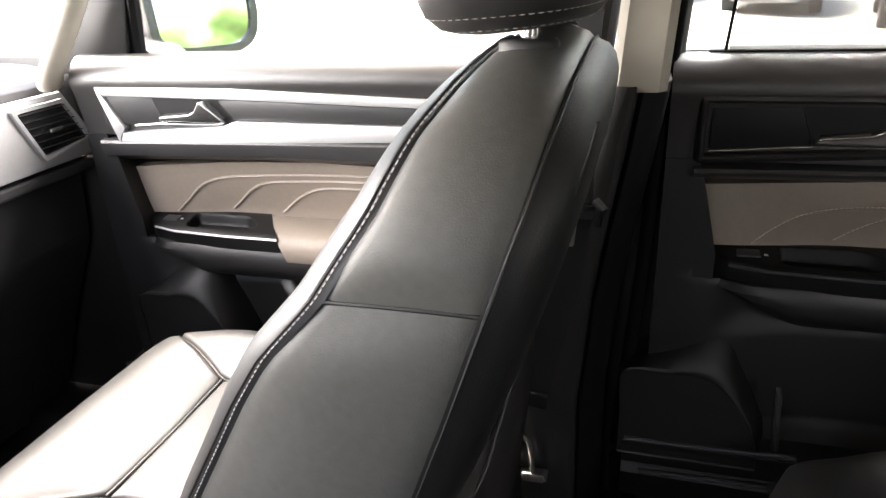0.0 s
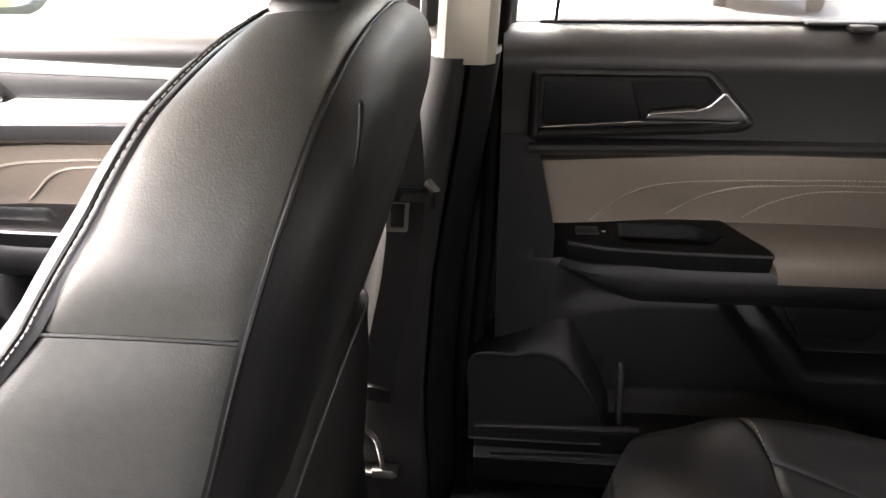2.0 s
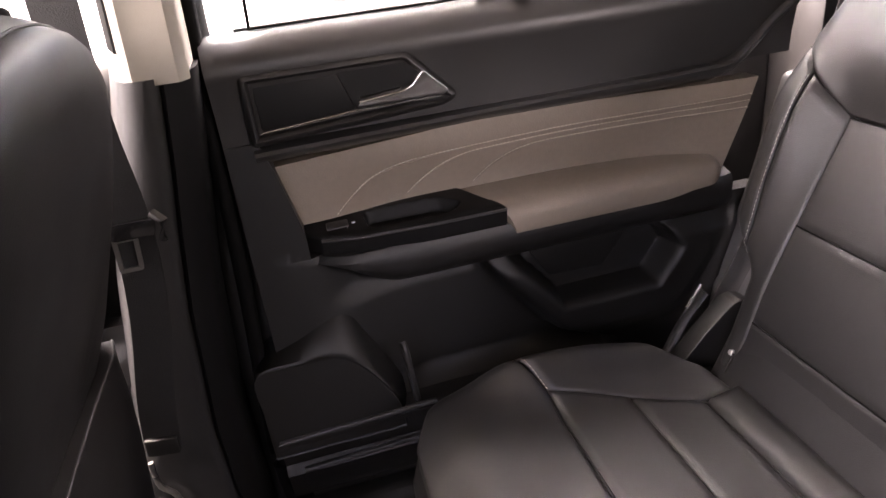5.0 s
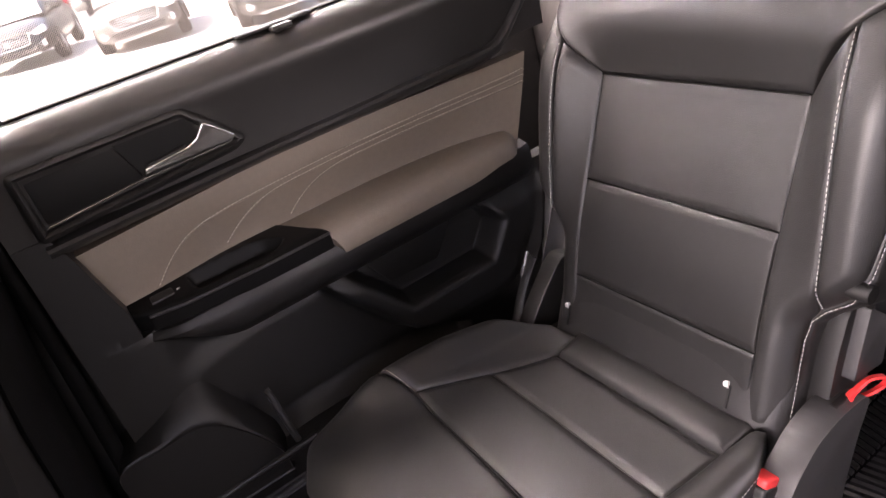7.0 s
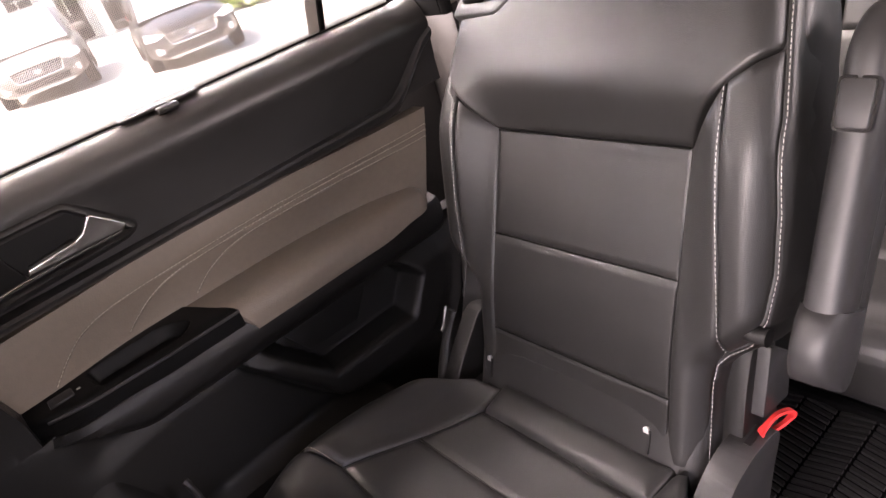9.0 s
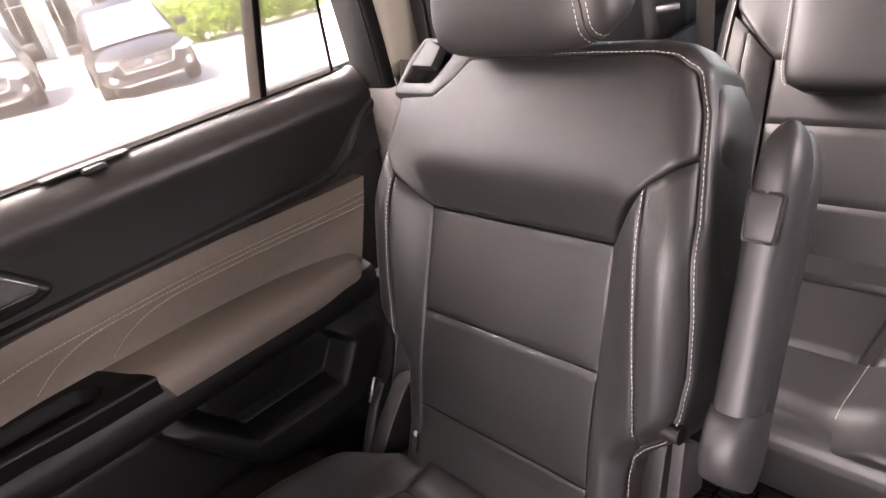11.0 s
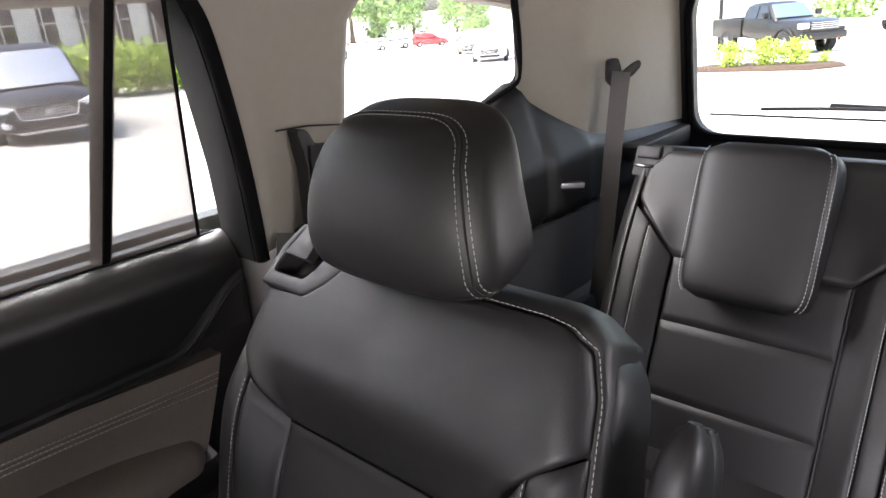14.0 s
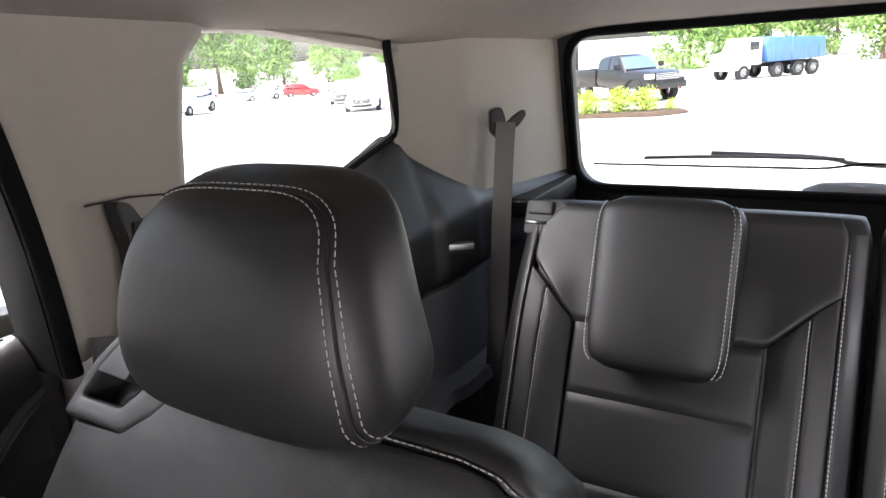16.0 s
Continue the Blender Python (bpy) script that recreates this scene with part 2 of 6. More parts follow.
def tube(points, r, n=10, flat=1.0, up=(0, 0, 1), caps=True):
    """A round or flat bar along points; flat: its height as a share of its width; r may be one number or one for each point."""
    p = np.asarray(points, float)
    rs = np.broadcast_to(r, (len(p),))
    P = []
    for i in range(len(p)):
        d = p[min(i + 1, len(p) - 1)] - p[max(i - 1, 0)]
        d /= np.linalg.norm(d) + 1e-12
        s = np.cross(d, up)
        if np.linalg.norm(s) < 1e-4:
            s = np.cross(d, (1, 0, 0))
        s /= np.linalg.norm(s)
        u = np.cross(s, d)
        P.append([p[i] + rs[i] * (math.cos(a) * s + flat * math.sin(a) * u) for a in np.linspace(0, 2 * math.pi, n, endpoint=False)])
    return grid(P, True, caps)


def ring(outer, inner, axis, lo, hi):
    """A flat frame between two outlines with as many points."""
    k = "xyz".index(axis)
    def at(p, h):
        c = list(p); c.insert(k, h)
        return c
    P = [[at(o, lo), at(o, hi), at(i, hi), at(i, lo)] for o, i in zip(outer, inner)]
    P.append(P[0])
    return grid(P, True)


def inset(outline, d):
    """A closed outline drawn in by d."""
    p = np.asarray(outline, float)
    area = 0.5 * sum(p[i][0] * p[(i + 1) % len(p)][1] - p[(i + 1) % len(p)][0] * p[i][1] for i in range(len(p)))
    out = []
    for i in range(len(p)):
        e, f = p[i] - p[i - 1], p[(i + 1) % len(p)] - p[i]
        ne, nf = np.array([-e[1], e[0]]) / np.linalg.norm(e), np.array([-f[1], f[0]]) / np.linalg.norm(f)
        m = ne + nf
        out.append(p[i] + np.sign(area) * d * m / max(0.35, 0.5 * (m @ m)))
    return out


def rounded(outline, r, n=5):
    """An outline with its corners rounded."""
    p = np.asarray(outline, float)
    out = []
    for i in range(len(p)):
        a, b, c = p[i - 1], p[i], p[(i + 1) % len(p)]
        ra = min(r, 0.45 * np.linalg.norm(a - b)); rc = min(r, 0.45 * np.linalg.norm(c - b))
        s, e = b + (a - b) / np.linalg.norm(a - b) * ra, b + (c - b) / np.linalg.norm(c - b) * rc
        for t in np.linspace(0, 1, n):
            out.append((1 - t) ** 2 * s + 2 * t * (1 - t) * b + t * t * e)
    return [tuple(q) for q in out]


def inside(p, x, z):
    """Signed distance of a place to an outline; inside is positive."""
    p = np.asarray(p, float)
    d, odd = 1e9, False
    for i in range(len(p)):
        a, b = p[i - 1], p[i]
        t = np.clip(((x - a[0]) * (b[0] - a[0]) + (z - a[1]) * (b[1] - a[1])) / max(1e-12, (b - a) @ (b - a)), 0, 1)
        d = min(d, math.hypot(x - a[0] - t * (b[0] - a[0]), z - a[1] - t * (b[1] - a[1])))
        if (a[1] > z) != (b[1] > z) and x < (b[0] - a[0]) * (z - a[1]) / (b[1] - a[1]) + a[0]:
            odd = not odd
    return d if odd else -d


def step(lo, hi, v):
    t = np.clip((v - lo) / (hi - lo), 0, 1)
    return t * t * (3 - 2 * t)


class Form:
    """An upholstered face: a runs across, b along, and g(a, b) says how far it stands out."""
    def __init__(self, origin, across, along, out, g):
        self.g = g
        self.o, self.a, self.b, self.n = (np.array(v, float) for v in (origin, across, along, out))

    def at(self, a, b, lift=0.0):
        e = 0.002
        h = self.g(a, b)
        da, db = (self.g(a + e, b) - h) / e, (self.g(a, b + e) - h) / e
        nrm = self.n - da * self.a - db * self.b
        nrm /= np.linalg.norm(nrm)
        return self.o + a * self.a + b * self.b + h * self.n + lift * nrm

    def panel(self, left, right, nu=22, nv=30, puff=0.003, sink=0.0035, edge=0.010, thick=0.012):
        """One sewn panel between two curves of (a, b): puffed in the middle, drawn in at its seams."""
        L, R = poly(left, nv), poly(right, nv)
        us = 0.5 - 0.5 * np.cos(np.linspace(0, math.pi, nu))
        P = []
        for j in range(nv):
            w = np.linalg.norm(R[j] - L[j])
            row = []
            for u in us:
                a, b = (1 - u) * L[j] + u * R[j]
                top = np.linalg.norm((1 - u) * L[0] + u * R[0] - (a, b)); end = np.linalg.norm((1 - u) * L[-1] + u * R[-1] - (a, b))
                d = min(u * w, (1 - u) * w, top, end)
                t = min(d / edge, 1)
                lift = -sink + (sink + puff) * math.sqrt(max(0, 1 - (1 - t) ** 2))
                row.append(self.at(a, b, lift))
            P.append(row)
        return slab(P, -thick * self.n)

    def line(self, points, n=60, lift=0.003):
        return np.array([self.at(a, b, lift) for a, b in poly(points, n)])


def stitches(line, length=0.0036, gap=0.0024, w=0.00038, out=(0, -1, 0)):
    """A row of thread stitches along a line."""
    line = np.asarray(line, float)
    total = np.sum(np.linalg.norm(np.diff(line, axis=0), axis=1))
    n = max(2, int(total / (length + gap)))
    pts = poly(line, n * 3 + 1)
    out = np.asarray(out, float)
    V, F = [], []
    for i in range(n):
        a, b = pts[3 * i], pts[3 * i + 2]
        d = (b - a) / (np.linalg.norm(b - a) + 1e-9)
        s = np.cross(d, out); s /= np.linalg.norm(s) + 1e-9
        k = len(V)
        m = (a + b) / 2 + out * w * 0.9
        V += [a - s * w, a + s * w, b + s * w, b - s * w, m - s * w * 0.8, m + s * w * 0.8]
        F += [(k, k + 1, k + 5, k + 4), (k + 4, k + 5, k + 2, k + 3), (k, k + 4, k + 3), (k + 1, k + 2, k + 5), (k, k + 3, k + 2, k + 1)]
    return V, F


def cushion_loft(levels, n=40, power=3.5):
    """A rounded body through levels of (centre, half extent one way, half extent other way) with two axes."""
    P = []
    for c, u, v in levels:
        c, u, v = map(np.asarray, (c, u, v))
        r = []
        for t in np.linspace(0, 2 * math.pi, n, endpoint=False):
            ct, st = math.cos(t), math.sin(t)
            r.append(c + u * math.copysign(abs(ct) ** (2 / power), ct) + v * math.copysign(abs(st) ** (2 / power), st))
        P.append(r)
    return grid(P, True, True)


# ---- cabin structure ----
def headliner_z(x, y):
    side = step(0.42, 0.74, abs(y))
    return 1.262 - 0.075 * step(1.3, 2.2, x) - 0.055 * side ** 2 - 0.05 * step(-0.5, -1.0, x)


lin = [[(x, y, headliner_z(x, y)) for y in np.linspace(-0.76, 0.76, 60)] for x in np.linspace(-0.75, 2.24, 70)]
setting("ceiling", slab(lin, (0, 0, 0.05)), LINER, "pale grey-beige woven headliner of the cabin", "headliner", 60)

setting("floor", box((-1.6, -0.80, 0.0), (2.3, 0.80, 0.035), 0.004), CARPET, "black carpeted cabin floor", "floor")

# plain walls that close the cabin where no frame looks
left = [box((-1.56, -0.92, -0.2), (0.18, -0.86, 0.90), 0.004), box((1.05, -0.92, -0.2), (2.3, -0.86, 0.90), 0.004), box((0.18, -0.92, -0.2), (1.05, -0.86, 0.90), 0.004)]
# the unseen rear left door window is filled in to keep its daylight out
for x0, x1 in ((-0.86, -0.78), (0.10, 1.25), (1.66, 2.25)):
    left.append(box((x0, -0.84, 0.90), (x1, -0.74, 1.25), 0.004))
setting("wall_left", join(*left), PLASTIC, "dark plain left side of the cabin, unseen, its rear door window filled to block light", "car side")
setting("wall_front", join(box((-1.62, -0.86, -0.2), (-1.56, 0.92, 0.86), 0.004)), PLASTIC, "dark bulkhead under the windscreen", "bulkhead")
setting("wall_right", join(box((-1.6, 0.91, -0.2), (1.12, 0.95, 0.893), 0.004), box((1.12, 0.80, -0.2), (2.3, 0.95, 0.88), 0.004), box((0.13, 0.79, -0.2), (0.20, 0.90, 0.893), 0.004), box((-1.56, 0.865, 0.04), (-0.80, 0.91, 0.87), 0.004)), PLASTIC, "outer body side behind the trim", "car side")
setting("wall_rear", join(box((2.30, -0.84, -0.2), (2.36, 0.84, 0.80), 0.004)), PLASTIC, "inside of the tailgate below its window", "tailgate")


# ---- doors ----
def door(dx, dy, front):
    where = "front passenger" if front else "rear passenger"
    D = thing("car_door", (0.6 + dx, 0.8 + dy, 0.17), f"closed {where} door with black trim and a beige stitched insert", "car door", "doors on the passenger side")
    def sh(P):
        P = np.array(P, float); P[..., 0] += dx; P[..., 1] += dy
        if front:
            P[..., 2] -= .024 * step(.745, .66, P[..., 2])
        return P
    def mv(geo):
        return [tuple(v) for v in sh(geo[0])], geo[1]
    x1 = 1.02 if not front else 1.13
    # sill pad under the window
    def upper(x):
        r = 0.010 * step(0.95, 1.03, x) if not front else 0
        return [(x, .812, .898), (x, .795, .904), (x, .780, .9065 + r * .3), (x, .768, .9045 + r * .3), (x, .757, .897), (x, .748, .886), (x, .7415, .875),
                (x, .7400, .868), (x, .7400, .861), (x, .7418, .853), (x, .7450, .842), (x, .748, .82), (x, .751, .80), (x, .752, .772), (x, .85, .772), (x, .85, .898)]
    part("upper_trim", grid(sh([upper(x) for x in np.linspace(.196, x1, 30)]), True, True), SILL, D, "soft black upper door trim")
    # flowing ridge under the handle
    def ridge(x):
        k = .085 * step(.90, 1.03, x) if not front else 0
        top, bot = np.interp(x, [.19, .54, .9], [.765, .771, .775]) + k, np.interp(x, [.19, .54, .9], [.748, .755, .752]) + k - (.016 if front else 0)
        q = .006
        return [(x, .80, top), (x, .749, top), (x, .740, top - .3 * q), (x, .737, top - q), (x, .738, (top + bot) / 2), (x, .743, bot + .004), (x, .752, bot), (x, .772, bot - .008), (x, .80, bot - .008)]
    part("ridge", grid(sh([ridge(x) for x in np.linspace(.232, x1, 40)]), True, True), GREY, D, "dark grey raised moulding")
    # beige insert
    def iy(x, z):
        return .782 + .03 * step(.73, .64, z) * step(.25, .45, x) * step(.98, .80, x) - .030 * step(.62, .97, x)
    top = lambda u: (np.interp(u, [0, 1], [.250, .972]), np.interp(u, [0, .4, 1], [.730, .746, .742]) - (.018 if front else 0))
    bot = lambda u: (np.interp(u, [0, 1], [.272, .925]), np.interp(u, [0, .4, 1], [.640, .634, .600]))
    P = []
    for v in np.linspace(0, 1, 14):
        row = []
        for u in np.linspace(0, 1, 60):
            (a, b), (c, d) = bot(u), top(u)
            x, z = a + v * (c - a), b + v * (d - b)
            row.append((x, iy(x, z), z))
        P.append(row)
    insert = part("insert", slab(sh(P), (0, 0.03, 0)), BEIGE, D, "beige leatherette insert")
    lines = [[(.322, .641), (.353, .668), (.384, .688), (.431, .700), (.52, .706), (.70, .711), (.963, .716)],
             [(.43, .646), (.472, .678), (.512, .694), (.57, .699), (.75, .704), (.960, .707)],
             [(.532, .643), (.57, .672), (.617, .689), (.70, .693), (.85, .696), (.957, .697)]]
    for c in lines:
        pts = smooth(c, 60)
        L = sh([(x, iy(x, z) - .0012, z) for x, z in pts])
        part("piping", tube(L, .0014, 6), BEIGE, insert)
        part("stitching", stitches(sh([(x, iy(x, z) - .0026, z + .0022) for x, z in pts]), w=.00055), BEIGE_THREAD, insert)
    # armrest body
    def arm(x):
        f = step(.255, .33, x)
        yi = .765 - .030 * f + .010 * step(.915, .95, x)
        zb = .590 - .052 * step(.27, .40, x)
        return [(x, .84, .604), (x, yi + .03, .604), (x, yi + .006, .598), (x, yi - .001, .588), (x, yi, (.588 + zb) / 2), (x, yi + .004, zb + .012), (x, yi + .016, zb), (x, .84, zb)]
    part("armrest", grid(sh([arm(x) for x in np.linspace(.272, .934, 50)]), True, True), SOFT, D, "soft black armrest body")
    # switch plate with its pull cup
    cup = rounded([(.362, .752), (.475, .749), (.50, .768), (.468, .795), (.358, .795)], .012)
    inner, outer = [(.270, .772), (.292, .756), (.34, .742), (.45, .7345), (.556, .7335)], [(.272, .79), (.33, .805), (.40, .815), (.46, .82), (.498, .823)]
    L, R = poly(inner, 110), poly(outer, 110)
    P = []
    for j in range(110):
        row = []
        for u in np.linspace(0, 1, 50):
            x, y = (1 - u) * L[j] + u * R[j]
            z = .624 + .012 * u + .004 * (1 - abs(2 * u - 1) ** 8) - .019 * step(-.003, .005, inside(cup, x, y))
            row.append((x, y, z))
        P.append([(L[j][0], L[j][1] + .003, .600), (L[j][0], L[j][1], .613)] + row)
    plate = part("switch_plate", slab(sh(P), (0, .0005, -.004)), SATIN, D, "gloss black switch plate with a pull cup")
    part("trim_strip", tube(sh([(x, y - .001, .622) for x, y in inner[1:]]), .0022, 6), GREY if not front else SILVER, plate)
    part("window_switch", mv(moved(box((-.016, -.010, 0), (.016, .010, .008), .003), Matrix.Translation((.318, .775, .628)) @ Matrix.Rotation(radians(8), 4, "X"))), GREY, plate, "window switch")
    part("switch_mark", mv(box((.338, .770, .6335), (.343, .773, .6350), .0004)), PAPER, plate)
    # beige pad on the armrest
    prof = [(.832, .634), (.81, .636), (.785, .635), (.76, .632), (.743, .626), (.7345, .617), (.731, .605), (.7315, .590), (.735, .578), (.742, .569), (.752, .566), (.832, .566)]
    P = []
    for u in np.linspace(0, 1, 40):
        e = .012 * (1 - math.sqrt(max(0, 1 - max(0, 1 - (1 - u) / .06) ** 2)))
        row = []
        for y, z in prof:
            xa = .497 + (.825 - y) * .62 + (.62 - min(z, .62)) * .4
            xe = .918 - (.62 - min(z, .62)) * .20
            yy = y + .004 * step(.80, .93, xa + u * (xe - xa)) * step(.80, .74, y)
            row.append((xa + u * (xe - xa), yy + e, z - .003 * step(.55, 1, u) * (z > .6) - (.6 * e if z > .6 else 0)))
        P.append(row)
    part("armrest_pad", grid(sh(P), True, True), BEIGE, D, "padded beige leatherette armrest")
    # lower panel with map pocket, bottle holder and foot-well
    pocket = [(.552, .545), (.648, .430), (.813, .430), (.852, .486), (.835, .515), (.80, .545)]
    def low(x, z):
        # a soft hollow that ends at the proud frame of the map pocket
        y = .7495 + .012 * step(.50, .54, z) * step(.27, .33, x)
        line = np.interp(z, [.34, .385, .54, .60], [.74, .640, .521, .49])
        y += .046 * step(.235, .44, x) * step(-.004, .020, line - x) * step(.30, .36, z)
        d = inside(pocket, x, z)
        y += .048 * step(-.004, .010, d)
        y -= .006 * step(-.006, .016, x - line) * step(.0, -.010, d) * step(-.075, -.05, d) * step(.535, .50, z)
        y += .02 * step(.20, .16, z)
        return y
    # shut panel at the hinge end, one sheet with the lower panel
    edge_x = lambda z: .335 if z < .599 else np.interp(z, [.60, .64, .735, .776], [.2725, .2725, .2505, .238])
    def shut(x, z):
        return low(x, .5595) if z < .599 else .7495
    part("end_panel", slab(sh([[(.196 + u * (edge_x(z) - .196), shut(.196 + u * (edge_x(z) - .196), z), z) for u in np.linspace(0, 1, 16)] for z in (.5595, .572, .585, .5985, .6015, .62, .64, .66, .69, .71, .735, .756, .774)]), (0, .06, 0)), PLASTIC, D)
    xs, zs = np.linspace(.196, 1.0, 200), np.linspace(.165, .56, 105)
    def xmap(x, z):
        return x if x < .7 else .7 + (x - .7) * (1.0 - .7 - .30 * step(.56, .17, z) * .75) / .3
    part("lower_panel", slab(sh([[(xmap(x, z), low(xmap(x, z), z), z) for x in xs] for z in zs]), (0, .03, 0)), PLASTIC, D, "moulded black lower door panel with map pocket", 35)
    back = prism([(.60, .53), (.638, .467), (.732, .462), (.785, .53)], "y", .788, .80, .002)
    part("pocket_insert", mv(back), PLASTIC, D)
    # bin along the bottom
    def bin_(x):
        return [(x, .80, .327), (x, .728, .327), (x, .722, .322), (x, .724, .312), (x, .734, .305), (x, .742, .265), (x, .735, .258), (x, .731, .251), (x, .738, .244), (x, .752, .19), (x, .80, .185)]
    part("door_bin", grid(sh([bin_(x) for x in np.linspace(.168, .56, 20)]), True, True), PLASTIC, D, "low black door bin with a raised lip")
    near = smooth([(.160, .30), (.160, .38), (.162, .452), (.225, .456), (.268, .456), (.300, .440), (.335, .395), (.358, .345), (.362, .30)], 60)
    deep = smooth([(.160, .30), (.160, .38), (.162, .440), (.225, .505), (.280, .540), (.312, .532), (.330, .475), (.378, .355), (.387, .30)], 60)
    if front:
        near, deep = near + np.array((.085, .040)), deep + np.array((.085, .040))
    P = [[(x, y, z) for x, z in near * (1 - k) + deep * k + np.array((0, -.004)) * s] for k, y, s in ((-.02, .730, 1), (0, .7245, 1), (0, .724, 1), (.04, .722, .6), (.10, .7235, 0), (.3, .738, 0), (.65, .768, 0), (1, .80, 0), (1.1, .815, 0))][1:]
    part("bottle_holder", grid(sh(P), True, True), PLASTIC, D, "moulded bottle holder", 40)
    # bin lips in a paler grey than the bin, painting their lit top edges
    for lip, x0, x1, zz, yy in (("bin_lip", .170, .415, .325, .7235), ("bin_lip", .195, .385, .256, .733)):
        part(lip, tube(sh([(x, yy, zz + .006 * (x - x0) / (x1 - x0)) for x in np.linspace(x0, x1, 8)]), .0045, 8), LATCH, D, "lip of the door bin, its lit edge painted in paler grey")
    part("divider", mv(tube(smooth([(.379, .746, .436), (.381, .740, .425), (.384, .738, .38), (.388, .738, .33)], 12), .0055, 8)), GREY, D)
    # handle surround
    outline = rounded([(.233, .860), (.440, .860), (.502, .795), (.486, .786), (.232, .772)], .008, 4)
    hole = inset(outline, .011)
    P = [[(x, y, z) for x, z in inset(outline, i)] for i, y in ((-.003, .770), (-.003, .748), (-.001, .7415), (.002, .7375), (.006, .7365), (.009, .739), (.0105, .744), (.011, .768))]
    if not front:
        part("handle_surround", grid(sh(P), True), SOFT, D, "raised surround of the door handle")
    part("speaker_plate", mv(prism(rounded([(.247, .849), (.348, .851), (.368, .797), (.247, .789)], .005, 3), "y", .7445, .765, .0015)), SATIN if not front else GREY, D, "flat plate beside the handle")
    cupo = rounded([(.350, .851), (.434, .850), (.489, .797), (.370, .796)], .006, 5)
    P = []
    for ins, dep in ((-.001, .7438), (.001, .7465), (.006, .775), (.016, .780), (.022, .781)):
        P.append([(x, dep, z) for x, z in inset(cupo, ins)])
    part("handle_cup", grid(sh(P), True, True), SATIN, D, "black hollow behind the handle")
    lever = [(.368, .802), (.371, .8095), (.428, .8145), (.441, .820), (.454, .836), (.459, .835), (.489, .806), (.485, .800)]
    V, F = prism(lever, "y", .728, .754, .006, 4)
    # its face leans so that the lower edge lies deeper
    V = [(x, y + .22 * (.822 - z) if y < .742 else y, z) for x, y, z in V]
    handle = part("handle", mv((V, F)), CHROME, D, "chrome inside door handle")
    part("handle_grip", mv(prism([(.374, .8115), (.427, .8165), (.427, .8145), (.375, .8095)], "y", .735, .765, .0005)), PLASTIC, handle)
    part("chrome_line", mv(tube([(.247 if not front else .31, .7435, .787 if not front else .7915), (.36, .7435, .7955), (.480, .743, .7965), (.488, .743, .801)], .0012, 6)), CHROME, D)
    if front:
        for strip_name, o in (("tapering silver strip", [(.244, .857), (.503, .856), (.85, .841), (.85, .827), (.50, .838), (.258, .842)]),
                              ("slanted silver end piece", [(.2435, .8565), (.2575, .8415), (.290, .787), (.283, .779), (.273, .760)]),
                              ("broad silver strip", [(.283, .7785), (.486, .794), (.507, .802), (.85, .800), (.85, .776), (.274, .758)])):
            part("silver_strip", mv(prism(o, "y", .7385, .76, .002)), SILVER, D, strip_name)
        part("middle_panel", mv(prism([(.50, .837), (.85, .826), (.85, .801), (.508, .803), (.480, .835)], "y", .744, .76, .001)), GREY, D, "dark grey panel between the silver strips")
    part("inner_panel", mv(prism([(.197, .16), (.197, .893), (x1 + .04, .893), (x1 + .04, .60), (.93, .40), (.84, .16)], "y", .835, .86, .002)), PLASTIC, D)
    return D, mv, sh


rear_door, mvr, shr = door(0.0, 0.0, False)
front_door, mvf, shf = door(-0.985, 0.045, True)


def frame_bar(a, b, w, d, lean):
    """A bar of a window frame between two places (x, z), on the plane that leans in by lean a metre."""
    (xa, za), (xb, zb) = a, b
    y = lambda z: .803 - lean * (z - .9)
    return tube([(xa, y(za), za), (xb, y(zb), zb)], w, 10, d / w, up=(0, 1, 0))


LEAN = 0.30
gy = lambda z: .803 - LEAN * (z - .9)


def pane(corners, t=.004):
    P = rounded(corners, .015, 3)
    V = [(x, gy(z), z) for x, z in P] + [(x, gy(z) + t, z) for x, z in P]
    n = len(P)
    return V, [tuple(range(n)), tuple(range(2 * n - 1, n - 1, -1))] + [(i, (i + 1) % n, n + (i + 1) % n, n + i) for i in range(n)]


pg = part("window_pane", pane([(.20, .895), (.863, .895), (.904, 1.225), (.215, 1.225)]), GLASS, rear_door, "clear side window glass")
pg.visible_shadow = False
pg = part("window_pane", pane([(.863, .895), (1.045, .90), (1.0, 1.225), (.904, 1.225)]), GLASS, rear_door, "clear side window glass")
pg.visible_shadow = False
part("divider_bar", frame_bar((.863, .89), (.906, 1.24), .0115, .018, LEAN), RUBBER, rear_door, "black bar dividing the window")
# heavy rear window frame, curving over to the top
edge = smooth([(1.066, .88), (1.055, 1.0), (1.042, 1.10), (1.028, 1.17), (1.005, 1.222), (.97, 1.243), (.9, 1.247), (.5, 1.247), (.20, 1.247)], 60)
part("window_frame", tube([(x, gy(z) - .004, z) for x, z in edge], .026, 14, .8, up=(0, 1, 0)), RUBBER, rear_door, "black rear window frame")
part("window_frame", frame_bar((.198, .885), (.215, 1.24), .012, .03, LEAN), RUBBER, rear_door, "black front window frame")
# window weatherstrips and the slot of the sunshade
for k, (yy, zz, r) in enumerate(((.800, .9055, .0022), (.787, .9075, .0018), (.776, .9078, .0016))):
    part("weatherstrip", tube([(x, yy, zz) for x in np.linspace(.24, 1.01, 12)], r, 6), RUBBER, rear_door)
